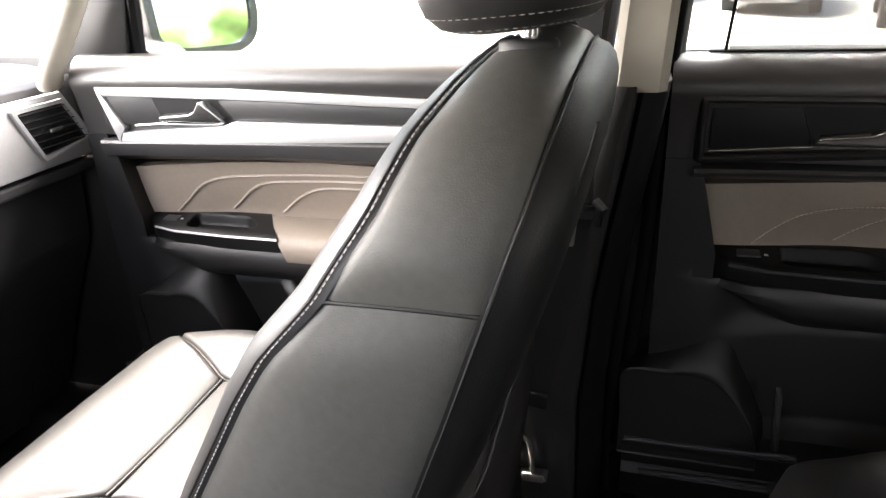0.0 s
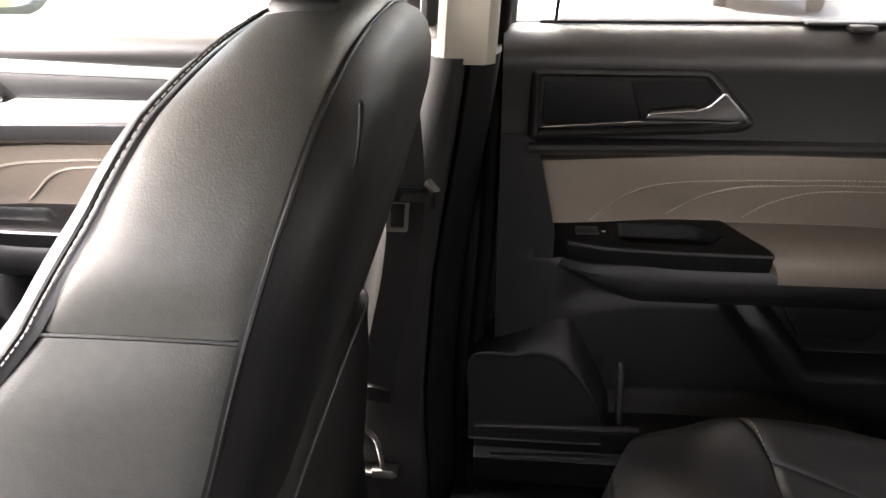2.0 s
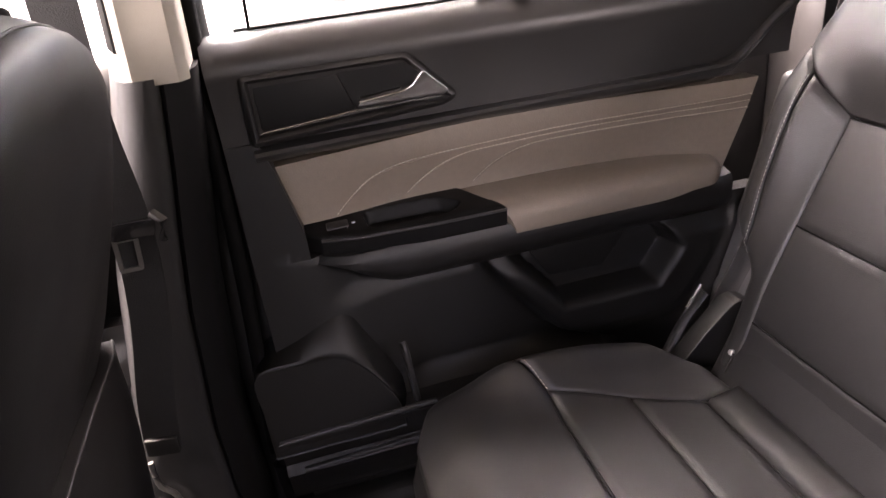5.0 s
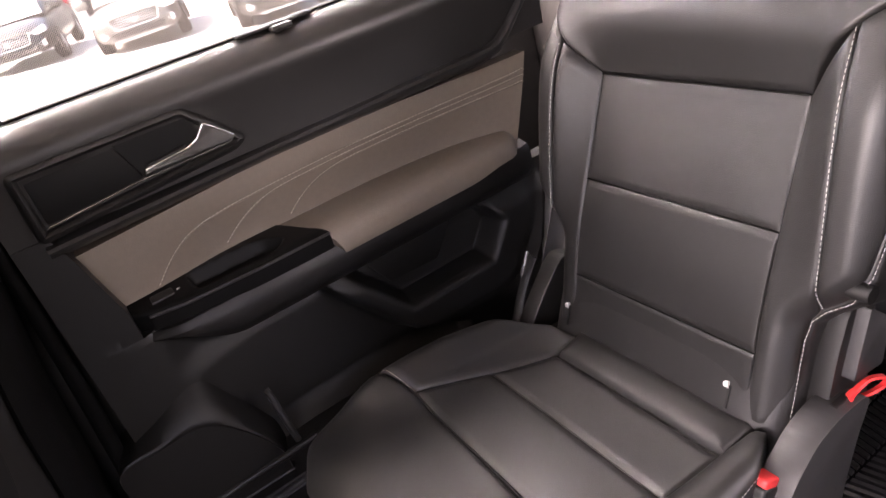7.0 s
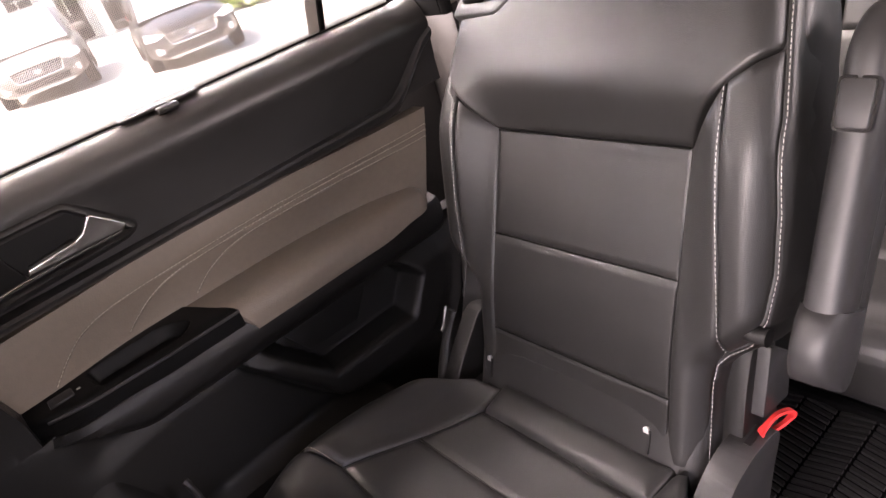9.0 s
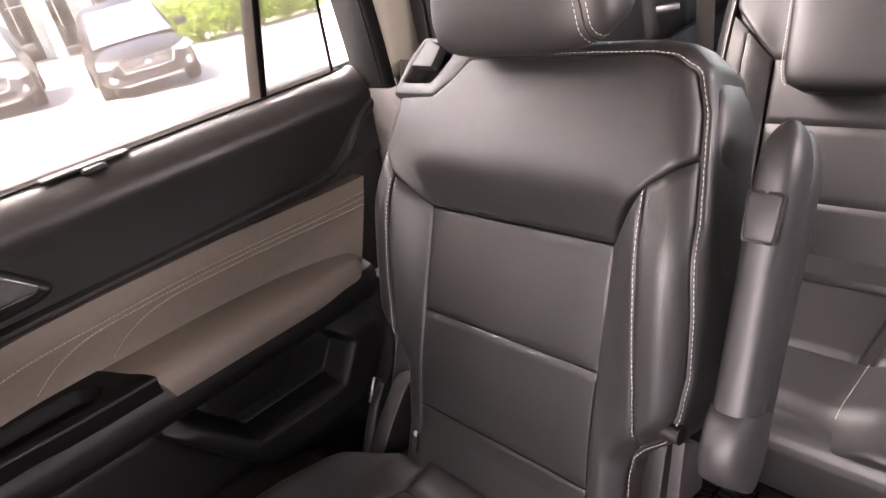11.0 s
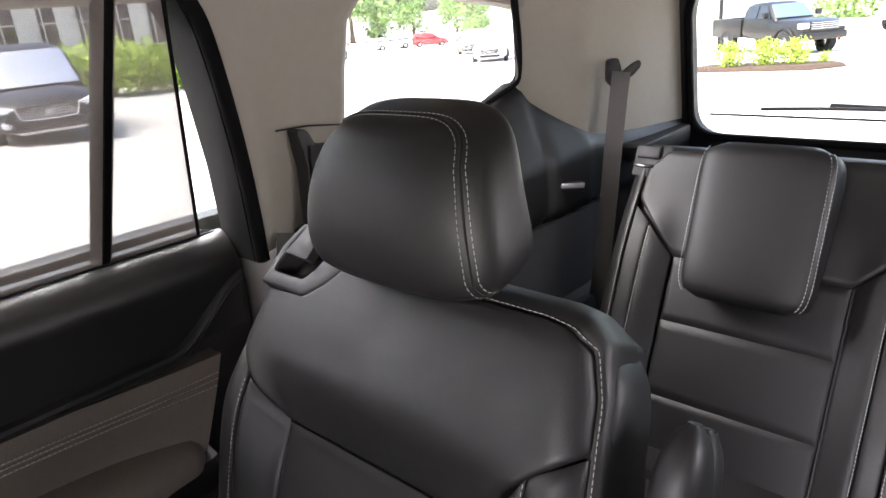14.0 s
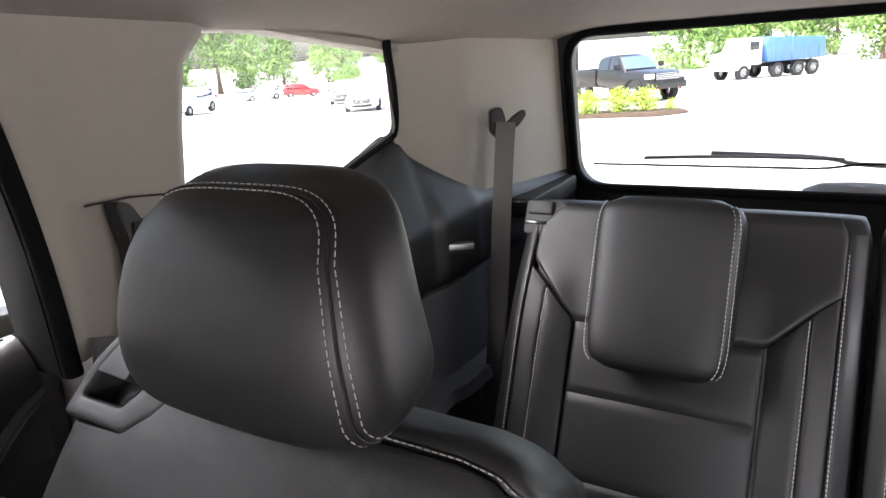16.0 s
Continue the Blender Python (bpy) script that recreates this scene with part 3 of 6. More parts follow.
# sunshade drawn up, with its pull tab
def flat_sheet(corners, off, t):
    V = [(x, gy(z) - off, z) for x, z in corners] + [(x, gy(z) - off + t, z) for x, z in corners]
    n = len(corners)
    return V, [tuple(range(n)), tuple(range(2 * n - 1, n - 1, -1))] + [(i, (i + 1) % n, n + (i + 1) % n, n + i) for i in range(n)]
shade_thing = thing("sunshade", (.6, .79, .9), "dark woven mesh sunshade drawn up over the side window", "sunshade")
part("mesh_cloth", flat_sheet([(.262, .905), (.990, .905), (.958, 1.228), (.278, 1.228)], .016, .0006), SHADE, shade_thing, "see-through woven mesh", 10)
part("edge_cord", tube([(.258, gy(.9) - .016, .9), (.275, gy(1.228) - .016, 1.228)], .0022, 6), RUBBER, shade_thing)
part("edge_cord", tube([(.992, gy(.9) - .016, .9), (.960, gy(1.228) - .016, 1.228)], .0026, 6), RUBBER, shade_thing)
part("pull_tab", join(box((.545, .764, .9065), (.655, .790, .9105), .002), box((.590, .752, .900), (.620, .772, .9085), .003)), SOFT, shade_thing, "moulded pull tab on the sill")

# front door window frame, mirror corner
part("window_frame", moved(frame_bar((-.02, .89), (.02, 1.22), .016, .03, LEAN), Matrix.Translation((0.12, .03, 0))), RUBBER, front_door)
part("mirror_corner", prism([(-.870, .872), (-.700, .874), (-.670, .992), (-.64, 1.12), (-.69, 1.08), (-.765, .994)], "y", .825, .86, .004), SATIN, front_door, "black triangular mirror corner")
part("corner_post", tube([(-.690, .852, .885), (-.655, .83, 1.03), (-.62, .78, 1.2)], .012, 8), RUBBER, front_door)
pg = part("window_pane", moved(pane([(-.66, .89), (.13, .89), (.15, 1.2), (-.60, 1.2)]), Matrix.Translation((0, .045, 0))), GLASS, front_door, "clear side window glass")
pg.visible_shadow = False

# ---- pillars ----
P = []
for z, x0, x1, y in ((.878, .122, .188, .660), (.98, .130, .194, .648), (1.10, .140, .206, .620), (1.22, .152, .222, .585)):
    P.append([(x0, y + .10, z), (x0, y + .012, z), (x0 + .010, y, z), (x1 - .010, y, z), (x1, y + .012, z), (x1, y + .14, z)])
setting("trim_b_pillar_upper", grid(P, True, True), PILLAR, "pale beige upper trim of the middle pillar", "pillar trim")
LOWER_PILLAR = ((.16, -.085, .135, .70), (.26, -.070, .135, .690), (.30, -.04, .135, .676), (.42, .0, .135, .668), (.60, .035, .15, .668), (.70, .06, .165, .664), (.80, .09, .182, .660), (.885, .112, .194, .656))
P = []
for z, x0, x1, y in LOWER_PILLAR:
    xm = max(x1 - .037, x0 + .03)
    P.append([(x0 - .03, y + .16, z), (x0, y + .03, z), (x0 + .012, y + .006, z), (x0 + .03, y, z), (xm - .012, y, z), (xm - .004, y + .002, z), (xm, y + .008, z), (xm, y + .16, z)])
setting("trim_b_pillar_lower", grid(P, True, True), MIDGREY, "dark grey lower trim of the middle pillar", "pillar trim", 60)
P = []
for z, x0, x1, y in LOWER_PILLAR:
    xm = max(x1 - .037, x0 + .03) + .002
    P.append([(xm, y + .16, z), (xm, y + .008, z), (xm + .004, y + .005, z), (x1 - .025, y + .010, z), (x1 - .006, y + .024, z), (x1, y + .05, z), (x1, y + .16, z)])
setting("trim_b_pillar_rear", grid(P, True, True), SATIN, "black rear edge of the middle pillar trim", "pillar trim", 60)
setting("trim_door_seal", tube(smooth([(.215, .69, 1.24), (.205, .73, 1.08), (.194, .765, .92), (.188, .765, .86), (.178, .765, .6), (.158, .765, .3), (.165, .765, .15)], 40), .011, 10), RUBBER, "black rubber door seal", "door seal")
# front screen pillar
setting("trim_a_pillar", tube(smooth([(-.835, .79, .862), (-.803, .77, .889), (-.720, .77, .998), (-.60, .73, 1.13), (-.45, .69, 1.25)], 30), .0165, 14, 1.4, up=(0, 1, 0)), PILLAR, "pale beige windscreen pillar trim", "pillar trim")
# sill with its scuff plate
setting("sill", prism(rounded([(.735, .03), (.735, .135), (.75, .152), (.87, .152), (.87, .03)], .012, 4), "x", -1.4, 1.04, .003), PLASTIC, "black door sill along the floor", "sill")

# belt of the front seat
belt = thing("seat_belt", (.03, .68, .27), "black front seat belt on the middle pillar with its latch tongue", "seat belt")
strap_pts = smooth([(.095, .62, 1.02), (.085, .64, .86), (.088, .648, .735), (.075, .652, .62), (.048, .654, .50), (.036, .656, .425)], 30)
def strap(points, half, thick, side=(1, 0, 0)):
    P = []
    side = np.array(side, float)
    points = np.asarray(points, float)
    for i, p in enumerate(points):
        d = points[min(i + 1, len(points) - 1)] - points[max(i - 1, 0)]
        s = side - d * (side @ d) / (d @ d); s /= np.linalg.norm(s)
        o = np.cross(d, s); o /= np.linalg.norm(o)
        P.append([p - s * half - o * thick, p + s * half - o * thick, p + s * half + o * thick, p - s * half + o * thick])
    return grid(P, True, True)
part("webbing", strap(strap_pts, .022, .0008), WEBBING, belt, "black woven webbing")
part("tongue", join(prism(rounded([(.062, .742), (.115, .742), (.112, .722), (.066, .722)], .004, 3), "y", .640, .652, .002)), GLOSS, belt, "black latch tongue")
part("tongue_plate", ring(rounded([(.064, .724), (.092, .724), (.088, .682), (.062, .682)], .003, 3), inset(rounded([(.064, .724), (.092, .724), (.088, .682), (.062, .682)], .003, 3), .005), "y", .645, .648), METAL, belt, "steel latch plate")
part("belt_stop", tube([(.113, .648, .745), (.124, .640, .738), (.118, .642, .715)], .006, 8), PLASTIC, belt)
part("end_loop", prism([(.018, .446), (.058, .440), (.056, .415), (.016, .420)], "y", .648, .662, .002), PLASTIC, belt)
part("anchor_cable", tube(smooth([(.016, .650, .41), (.017, .650, .37), (.030, .655, .345), (.034, .664, .30), (.034, .668, .268)], 16), .004, 8), METAL, belt)
part("anchor_plate", join(box((-.05, .665, .262), (.056, .69, .270), .002), box((.018, .662, .262), (.052, .675, .278), .002)), METAL, belt, "bright metal anchor plate")
setting("trim_scuff_plate", box((-.25, .745, .154), (.10, .80, .158), .002), SILVER, "bright metal scuff plate on the door sill", "scuff plate")

# outside mirror
mir = thing("wing_mirror", (-.70, 1.0, .86), "black wing mirror with a bright reflecting glass", "mirror")
mo = rounded([(0, .905), (.05, .880), (.18, .876), (.222, .90), (.235, .95), (.225, 1.03), (.17, 1.06), (0, 1.05)], .025, 5)
MM = Matrix(((.423, -.906, 0, -.705), (.906, .423, 0, .905), (0, 0, 1, 0), (0, 0, 0, 1))) @ Matrix.Translation((0, 0, .96)) @ Matrix.Rotation(radians(-4), 4, "X") @ Matrix.Translation((0, 0, -.96))
part("housing", moved(prism(mo, "y", .012, .10, .02, 3), MM), GLOSS, mir, "black mirror housing")
part("rim", moved(ring(mo, inset(mo, .017), "y", -.008, .02), MM), GLOSS, mir, "gloss black mirror rim")
MIRROR = material("mirror glass", (.85, .86, .87), .02, 1.0, vary=.0, scale=1)
part("mirror_glass", moved(prism(inset(mo, .012), "y", -.003, .005), MM), MIRROR, mir, "reflecting mirror glass")
part("foot", prism(rounded([(-.80, .845), (-.65, .850), (-.66, .892), (-.70, .925), (-.78, .92)], .008, 3), "y", .86, .95, .006), PLASTIC, mir, "black mirror foot")


# ---- second-row seat ----
SEAT_Y = .397
seat = thing("captain_chair", (.62, SEAT_Y, .035), "black leatherette second-row seat with white stitching, armrest folded up", "car seat", "cabin seats")
UP = np.array((.414, 0, .910)); UP /= np.linalg.norm(UP)
OUT = np.array((-UP[2], 0, UP[0]))


def half_width(b):
    return .190 + .061 * step(.125, .205, b) - .028 * step(.36, .56, b)


def back_g(a, b):
    s = abs(a)
    w = half_width(b)
    bowl = .040 * step(.140, .205, s) * step(.10, .40, b) + .006 * math.sin(math.pi * np.clip(b / .55, 0, 1))
    yoke = np.interp(b, [.38, .42, .45, .48, .515, .54, .565, .60], [.036, .0355, .0335, .0305, .025, .019, .010, -.006])
    k = step(.345, .445, b)
    g = (1 - k) * bowl + k * yoke - .026 * step(w - .028, w + .012, s)
    return g - .014 * step(.16, -.02, b)


back = Form((.792, SEAT_Y, .40), (0, 1, 0), UP, OUT, back_g)
# core and outer side of the back
P = []
for b in np.r_[np.linspace(-.06, .45, 14), .45 + .120 * np.sin(np.linspace(.12, math.pi / 2, 14))]:
    k = min(1, max(0, (b - .45) / .1202))
    w = half_width(min(max(b, 0), .45)) + .003 - .125 * (1 - math.sqrt(max(0, 1 - k ** 4)))
    f = -.006 + .010 * step(.30, .45, b) - .045 * (1 - math.sqrt(max(0, 1 - k ** 3)))
    r = -.115 + .030 * k
    loop = []
    for t in np.linspace(0, 2 * math.pi, 48, endpoint=False):
        ct, st = math.cos(t), math.sin(t)
        a = w * math.copysign(abs(ct) ** .42, ct)
        n = (f + r) / 2 + (f - r) / 2 * math.copysign(abs(st) ** .42, st)
        if st > 0:
            n += .014 * step(.16, .26, b) * (1 - k * k) * abs(a / max(w, .01)) ** 5
        loop.append(back.o + a * back.a + b * back.b + n * back.n)
    P.append(loop)
part("back_shell", grid(P, True, True), LEATHER, seat, "black leatherette sides and rear of the backrest", 50)
I0, I1 = -.148, .143
for lo, hi in ((-.01, .077), (.077, .220), (.220, .363)):
    part("back_panel", back.panel([(I0, lo), (I0, hi)], [(I1, lo), (I1, hi)], 26, 24, .0016, .0008, .004), LEATHER, seat)
shoulder_in = [(I0, .363), (-.156, .386), (-.170, .410), (-.198, .436), (-.233, .462), (-.226, .505), (-.213, .543), (-.192, .556), (-.165, .560)]
shoulder_out = [(I1, .363), (.168, .380), (.205, .410), (.238, .448), (.236, .480), (.226, .507), (.146, .510), (.118, .531), (.090, .563)]
part("shoulder_panel", back.panel(shoulder_in, shoulder_out, 44, 40, .003, .003, .010, .03), LEATHER, seat)
part("bolster", back.panel([(-.189, -.01), (-.189, .11), (-.193, .135), (-.203, .150), (-.202, .25), (-.196, .36), (-.190, .430)], [(I0, -.01), (I0, .11), (I0, .135), (I0, .15), (I0, .25), (I0, .335), (-.150, .366)], 18, 44, .002, .0028, .009, .03), LEATHER, seat)
part("bolster", back.panel([(-.204, .150), (-.226, .168), (-.243, .200), (-.249, .25), (-.249, .31), (-.243, .40), (-.234, .459)], [(-.204, .152), (-.203, .175), (-.202, .21), (-.201, .25), (-.199, .31), (-.194, .39), (-.192, .432)], 16, 44, .002, .0028, .009, .03), LEATHER, seat)
part("bolster", back.panel([(I1, -.01), (I1, .11), (I1, .15), (I1, .25), (I1, .363)], [(.186, -.01), (.187, .10), (.200, .150), (.203, .25), (.197, .400)], 18, 44, .002, .0028, .009, .03), LEATHER, seat)
part("bolster", back.panel([(.202, .152), (.2045, .25), (.199, .402)], [(.226, .168), (.248, .25), (.238, .446)], 14, 36, .002, .0028, .009, .03), LEATHER, seat)
part("stitching", stitches(back.line([(-.2045, .154), (-.2025, .21), (-.1985, .32), (-.191, .428)], 60, .0022), out=OUT), THREAD, seat, "white stitching")
part("stitching", stitches(back.line([(.203, .156), (.2055, .25), (.200, .40)], 60, .0022), out=OUT), THREAD, seat, "white stitching")
edge_in = [(-.190, -.005), (-.190, .11), (-.193, .133), (-.205, .148), (-.228, .166), (-.246, .200), (-.252, .25), (-.252, .31), (-.246, .40), (-.236, .462), (-.229, .505), (-.216, .545), (-.194, .559), (-.165, .563), (-.08, .564), (.02, .5645), (.075, .563)]
L = back.line(edge_in, 190, -.001)
part("piping", tube(L - OUT * .001, .0013, 6), LEATHER, seat, "black piping along the seam")
G = []
for i in range(26, 190):
    d = L[min(i + 3, 189)] - L[max(i - 3, 0)]
    o = np.cross(d, OUT); o /= np.linalg.norm(o)
    o *= 1 if o @ (L[i] - back.at(0, .3, 0)) > 0 else -1
    G.append([L[i] + o * u * (1 + 2 * max(0, o @ UP) ** 2) - OUT * v for u, v in ((-.011, .005), (-.003, .0018), (.0003, .0014), (.003, .0045), (.0045, .012), (.005, .03), (.0045, .06), (.001, .09))])
part("side_gusset", slab(G, (0, .003, 0)), LEATHER, seat, "", 60)
part("stitching", stitches(L + OUT * .002 + np.array((0, -.0015, 0)), w=.0004, out=OUT), THREAD, seat, "white stitching")
# child-seat anchor tags
for a, b in ((-.123, .028), (.154, .024)):
    p = back.at(a, b, .004)
    part("anchor_tag", moved(prism(rounded([(-.004, -.0045), (.004, -.004), (.005, .002), (-.002, .0045)], .0015, 3), "x", -.002, .002, .0005), Matrix.Translation(p) @ Matrix.Rotation(radians(24), 4, "Y")), PAPER, seat, "small white anchor tag")
    part("anchor_slit", moved(box((-.002, -.0015, -.03), (.001, .0015, 0), .0005), Matrix.Translation(back.at(a - .004, b, .0035)) @ Matrix.Rotation(radians(24), 4, "Y")), PLASTIC, seat)
# folding latch on the shoulder
ca, sa = math.cos(radians(18)), math.sin(radians(18))
LV, LN = UP * ca - OUT * sa, OUT * ca + UP * sa
c = back.o + .511 * back.b + .027 * back.n
M = Matrix(((0, LV[0], LN[0], c[0]), (1, LV[1], LN[1], c[1]), (0, LV[2], LN[2], c[2]), (0, 0, 0, 1)))
o = rounded([(.228, .0), (.143, .0), (.114, .023), (.087, .057), (.094, .082), (.200, .086), (.219, .052)], .006, 4)
well = rounded([(.212, .019), (.156, .019), (.144, .034), (.131, .056), (.128, .072), (.192, .075), (.205, .050)], .005, 4)
P = [[(x, y, h) for x, y in inset(q, d)] for q, d, h in ((o, -.002, -.055), (o, -.001, -.010), (o, .0, -.002), (o, .002, .0015), (o, .004, .0025), (well, -.003, .0025), (well, -.001, .0010), (well, .0, -.004), (well, .001, -.030))]
latch = part("latch_surround", moved(grid(P, True), M), LATCH, seat, "dark grey plastic surround of the folding latch", 50)
part("latch_well", moved(prism(inset(well, -.002), "z", -.036, -.028, .001), M), PLASTIC, latch)
part("latch_lever", moved(prism(rounded([(.206, .043), (.163, .041), (.158, .070), (.188, .080)], .003, 4), "z", -.010, .004, .003, 3), M), LATCH, latch, "folding latch lever")

# headrest
def hr_level(s):
    p = 7 if s < .5 else 4.6
    k = max(.04, 1 - abs(2 * s - 1) ** p) ** (1 / p)
    w = .130 * k * (1 - .34 * max(0, s - .2) ** 1.5)
    d = .054 * k * (1 - .18 * s)
    cx = 1.014 + .012 * s - .012 * math.sin(math.pi * min(1, s * 1.1))
    return np.array((cx, SEAT_Y - .013, .938 + .150 * s)), np.array((0, w, 0)), np.array((d, 0, d * .3))
headrest = part("headrest", cushion_loft([hr_level(s) for s in np.linspace(0, 1, 30)], 64, 3.4), LEATHER, seat, "padded black headrest with double white stitching", 60)
def hr_line(base, top):
    """A seam up the inner edge of the headrest, round its corner and along the top."""
    L = []
    for s in np.linspace(.012, .80, 44):
        c, w, d = hr_level(s)
        yy = max(-.995, base - .20 * max(0, (.22 - s) / .22) ** 2)
        L.append(c + w * yy - d * (1 - abs(yy) ** 3.4) ** (1 / 3.4) * 1.02 + np.array((-.0005, 0, 0)))
    k0 = (1 - .6 ** 4.6) ** (1 / 4.6)
    y0, d0 = base * k0, (1 - abs(base) ** 3.4) ** (1 / 3.4) * k0
    way = [(d0 + (top - d0) * math.sin(t), y0 + .62 * (1 - math.cos(t))) for t in np.linspace(.08, math.pi / 2, 20)]
    way += [(top, y) for y in np.linspace(y0 + .65, .86, 24)]
    for de, yy in way:
        k = min(.999, (abs(yy) ** 3.4 + abs(de) ** 3.4) ** (1 / 3.4))
        s = .5 + .5 * (1 - k ** 4.6) ** (1 / 4.6)
        c, w, d = hr_level(s)
        kk = max(.04, 1 - abs(2 * s - 1) ** 4.6) ** (1 / 4.6)
        L.append(c + w / kk * yy - d / kk * de + np.array((-.0006, 0, .0008)))
    return L
part("stitching", stitches(hr_line(-.885, .18), out=(-.8, -.5, 0)), THREAD, headrest, "white stitching")
part("stitching", stitches(hr_line(-.800, .34), out=(-.8, -.5, 0)), THREAD, headrest, "white stitching")
part("seam", tube(hr_line(-.845, .26), .0011, 6), PLASTIC, headrest, "black seam between the stitch rows")
for yy in (-.06, .06):
    part("headrest_post", tube([(1.03, SEAT_Y + yy, .90), (1.022, SEAT_Y + yy, .945)], .006, 10), CHROME, seat)

# cushion
def cush_g(a, b):
    s = abs(a)
    door = .016 * step(.12, .20, a) * step(.05, .14, b) * step(.42, .25, b)
    g = .018 * step(.165, .215, s) * step(.06, .17, b) - .034 * step(.215, .262, s) + door
    return g - .055 * step(.085, -.03, b) ** 1.6 + .004 * math.cos(a * 8) - .010 * step(.2, .36, b)
cush = Form((.362, SEAT_Y + .02, .404), (0, 1, 0), (1, 0, -.03), (0, 0, 1), cush_g)
P = []
for b in np.linspace(-.018, .46, 24):
    k = max(0, 1 - (b + .018) / .09)
    top = .384 - .030 * max(0, b) - .012 * step(.15, .36, b) - .09 * (1 - math.sqrt(max(0, 1 - k ** 2.2)))
    w = .236 - .05 * (1 - math.sqrt(max(0, 1 - k ** 2.2)))
    loop = []
    for t in np.linspace(0, 2 * math.pi, 44, endpoint=False):
        ct, st = math.cos(t), math.sin(t)
        loop.append((.362 + b, SEAT_Y + .02 + w * math.copysign(abs(ct) ** .5, ct), .30 + (top - .30 if st > 0 else .13) * math.copysign(abs(st) ** .5, st) * 1.0))
    P.append(loop)
part("cushion_body", grid(P, True, True), LEATHER, seat, "black leatherette seat cushion", 50)
C0, C1 = -.180, .167
part("cushion_front", cush.panel([(-.225, .02), (-.20, -.008), (0, -.014), (.18, -.008), (.240, .03)], [(-.205, .165), (C0, .172), (0, .178), (C1, .183), (.250, .146)], 32, 54, .003, .003, .010, .03), LEATHER, seat)
part("cushion_panel", cush.panel([(C0, .180), (C0, .288)], [(C1, .185), (.130, .288)], 28, 18, .0025, .0018, .008), LEATHER, seat)
part("cushion_panel", cush.panel([(C0, .290), (C0, .378)], [(.129, .290), (.093, .378)], 28, 16, .0025, .0018, .008), LEATHER, seat)
part("cushion_roll", cush.panel([(-.186, .380), (-.182, .440)], [(.092, .380), (.105, .440)], 28, 14, .012, .003, .022, .02), LEATHER, seat)
part("cushion_bolster", cush.panel([(C1 + .002, .185), (.132, .288), (.095, .380), (.100, .43)], [(.251, .150), (.252, .25), (.228, .35), (.165, .425)], 18, 30, .003, .003, .010, .03), LEATHER, seat)
part("cushion_bolster", cush.panel([(-.238, .165), (-.240, .30), (-.232, .38), (-.200, .435)], [(C0 - .002, .174), (C0 - .002, .30), (C0 - .002, .38), (-.186, .435)], 14, 26, .003, .003, .010, .03), LEATHER, seat)
part("stitching", stitches(cush.line([(.250, .143), (.215, .168), (C1, .184)], 20, .0022), w=.0004, out=(0, 0, 1)), BEIGE_THREAD, seat)
part("stitching", stitches(cush.line([(-.236, .17), (-.238, .30), (-.230, .38)], 40, .0022), out=(0, 0, 1)), THREAD, seat, "white stitching")
for way in ([(C0, .289), (.130, .289)], [(C0, .379), (.094, .379)], [(C0, .176), (0, .180), (C1, .184)], [(C1, .184), (.131, .288), (.094, .379)], [(C0 - .001, .178), (C0 - .001, .379)]):
    part("seam", tube(cush.line(way, 24, -.002), .0016, 6), PLASTIC, seat)
for b in (.077, .220, .363):
    part("seam", tube(back.line([(I0, b), (I1, b)], 24, -.0002), .0011, 6), RUBBER, seat)
# plinth and side covers
part("seat_base", box((.45, .20, .035), (.80, .62, .20), .02), PLASTIC, seat)
hinge = [(.66, .05), (.70, .25), (.735, .345), (.765, .385), (.80, .412), (.835, .421), (.885, .419), (.897, .408), (.876, .370), (.852, .310), (.835, .24), (.82, .05)]
part("hinge_cover", prism(rounded(hinge, .012, 4), "y", .158, .196, .007, 3), GREY, seat, "dark grey plastic hinge cover")
part("hinge_slot", box((.850, .168, .4165), (.876, .176, .4215), .0), PLASTIC, seat, "black slot in the hinge cover")
part("hinge_cover", prism(rounded([(.70, .06), (.72, .30), (.80, .40), (.86, .46), (.90, .44), (.88, .06)], .02, 4), "y", .612, .645, .010, 3), PLASTIC, seat, "black plastic outer hinge cover")
part("recliner_plate", prism(rounded([(.835, .36), (.872, .47), (.892, .52), (.945, .52), (.935, .44), (.93, .36)], .012, 3), "y", .180, .206, .006, 2), PLASTIC, seat)
part("bracket", prism(rounded([(.906, .522), (.946, .486), (.932, .430), (.876, .440)], .004, 3), "y", .166, .190, .003, 2), GREY, seat, "dark grey hinge bracket")
part("side_lever", tube(smooth([(.76, .655, .33), (.80, .66, .40), (.835, .655, .455)], 12), .010, 10, .5), PLASTIC, seat)
part("belt_tab", tube(smooth([(.80, .648, .44), (.812, .65, .455), (.822, .648, .475)], 8), .003, 6), CHROME, seat)
# folded-up armrest
AX = np.array((.45, 0, .893)); AX /= np.linalg.norm(AX)
AN = np.array((AX[2], 0, -AX[0]))
pivot = np.array((.895, .108, .545))
arm_levels, pad_levels = [], []
for s in np.r_[np.linspace(0, .8, 14), .8 + .2 * np.sin(np.linspace(.1, math.pi / 2, 12))]:
    l = .03 + .300 * s
    k = max(.06, 1 - max(0, (s - .80) / .20) ** 2.2) ** .5
    c = pivot + AX * l
    arm_levels.append((c - AN * .004, AN * (.026 + .006 * s) * k, np.array((0, .021, 0)) * max(k, .2)))
    pad_levels.append((c + AN * (.022 + .009 * s) - AX * .006, AN * (.022 + .005 * s) * k, np.array((0, .0205, 0)) * max(k, .2)))
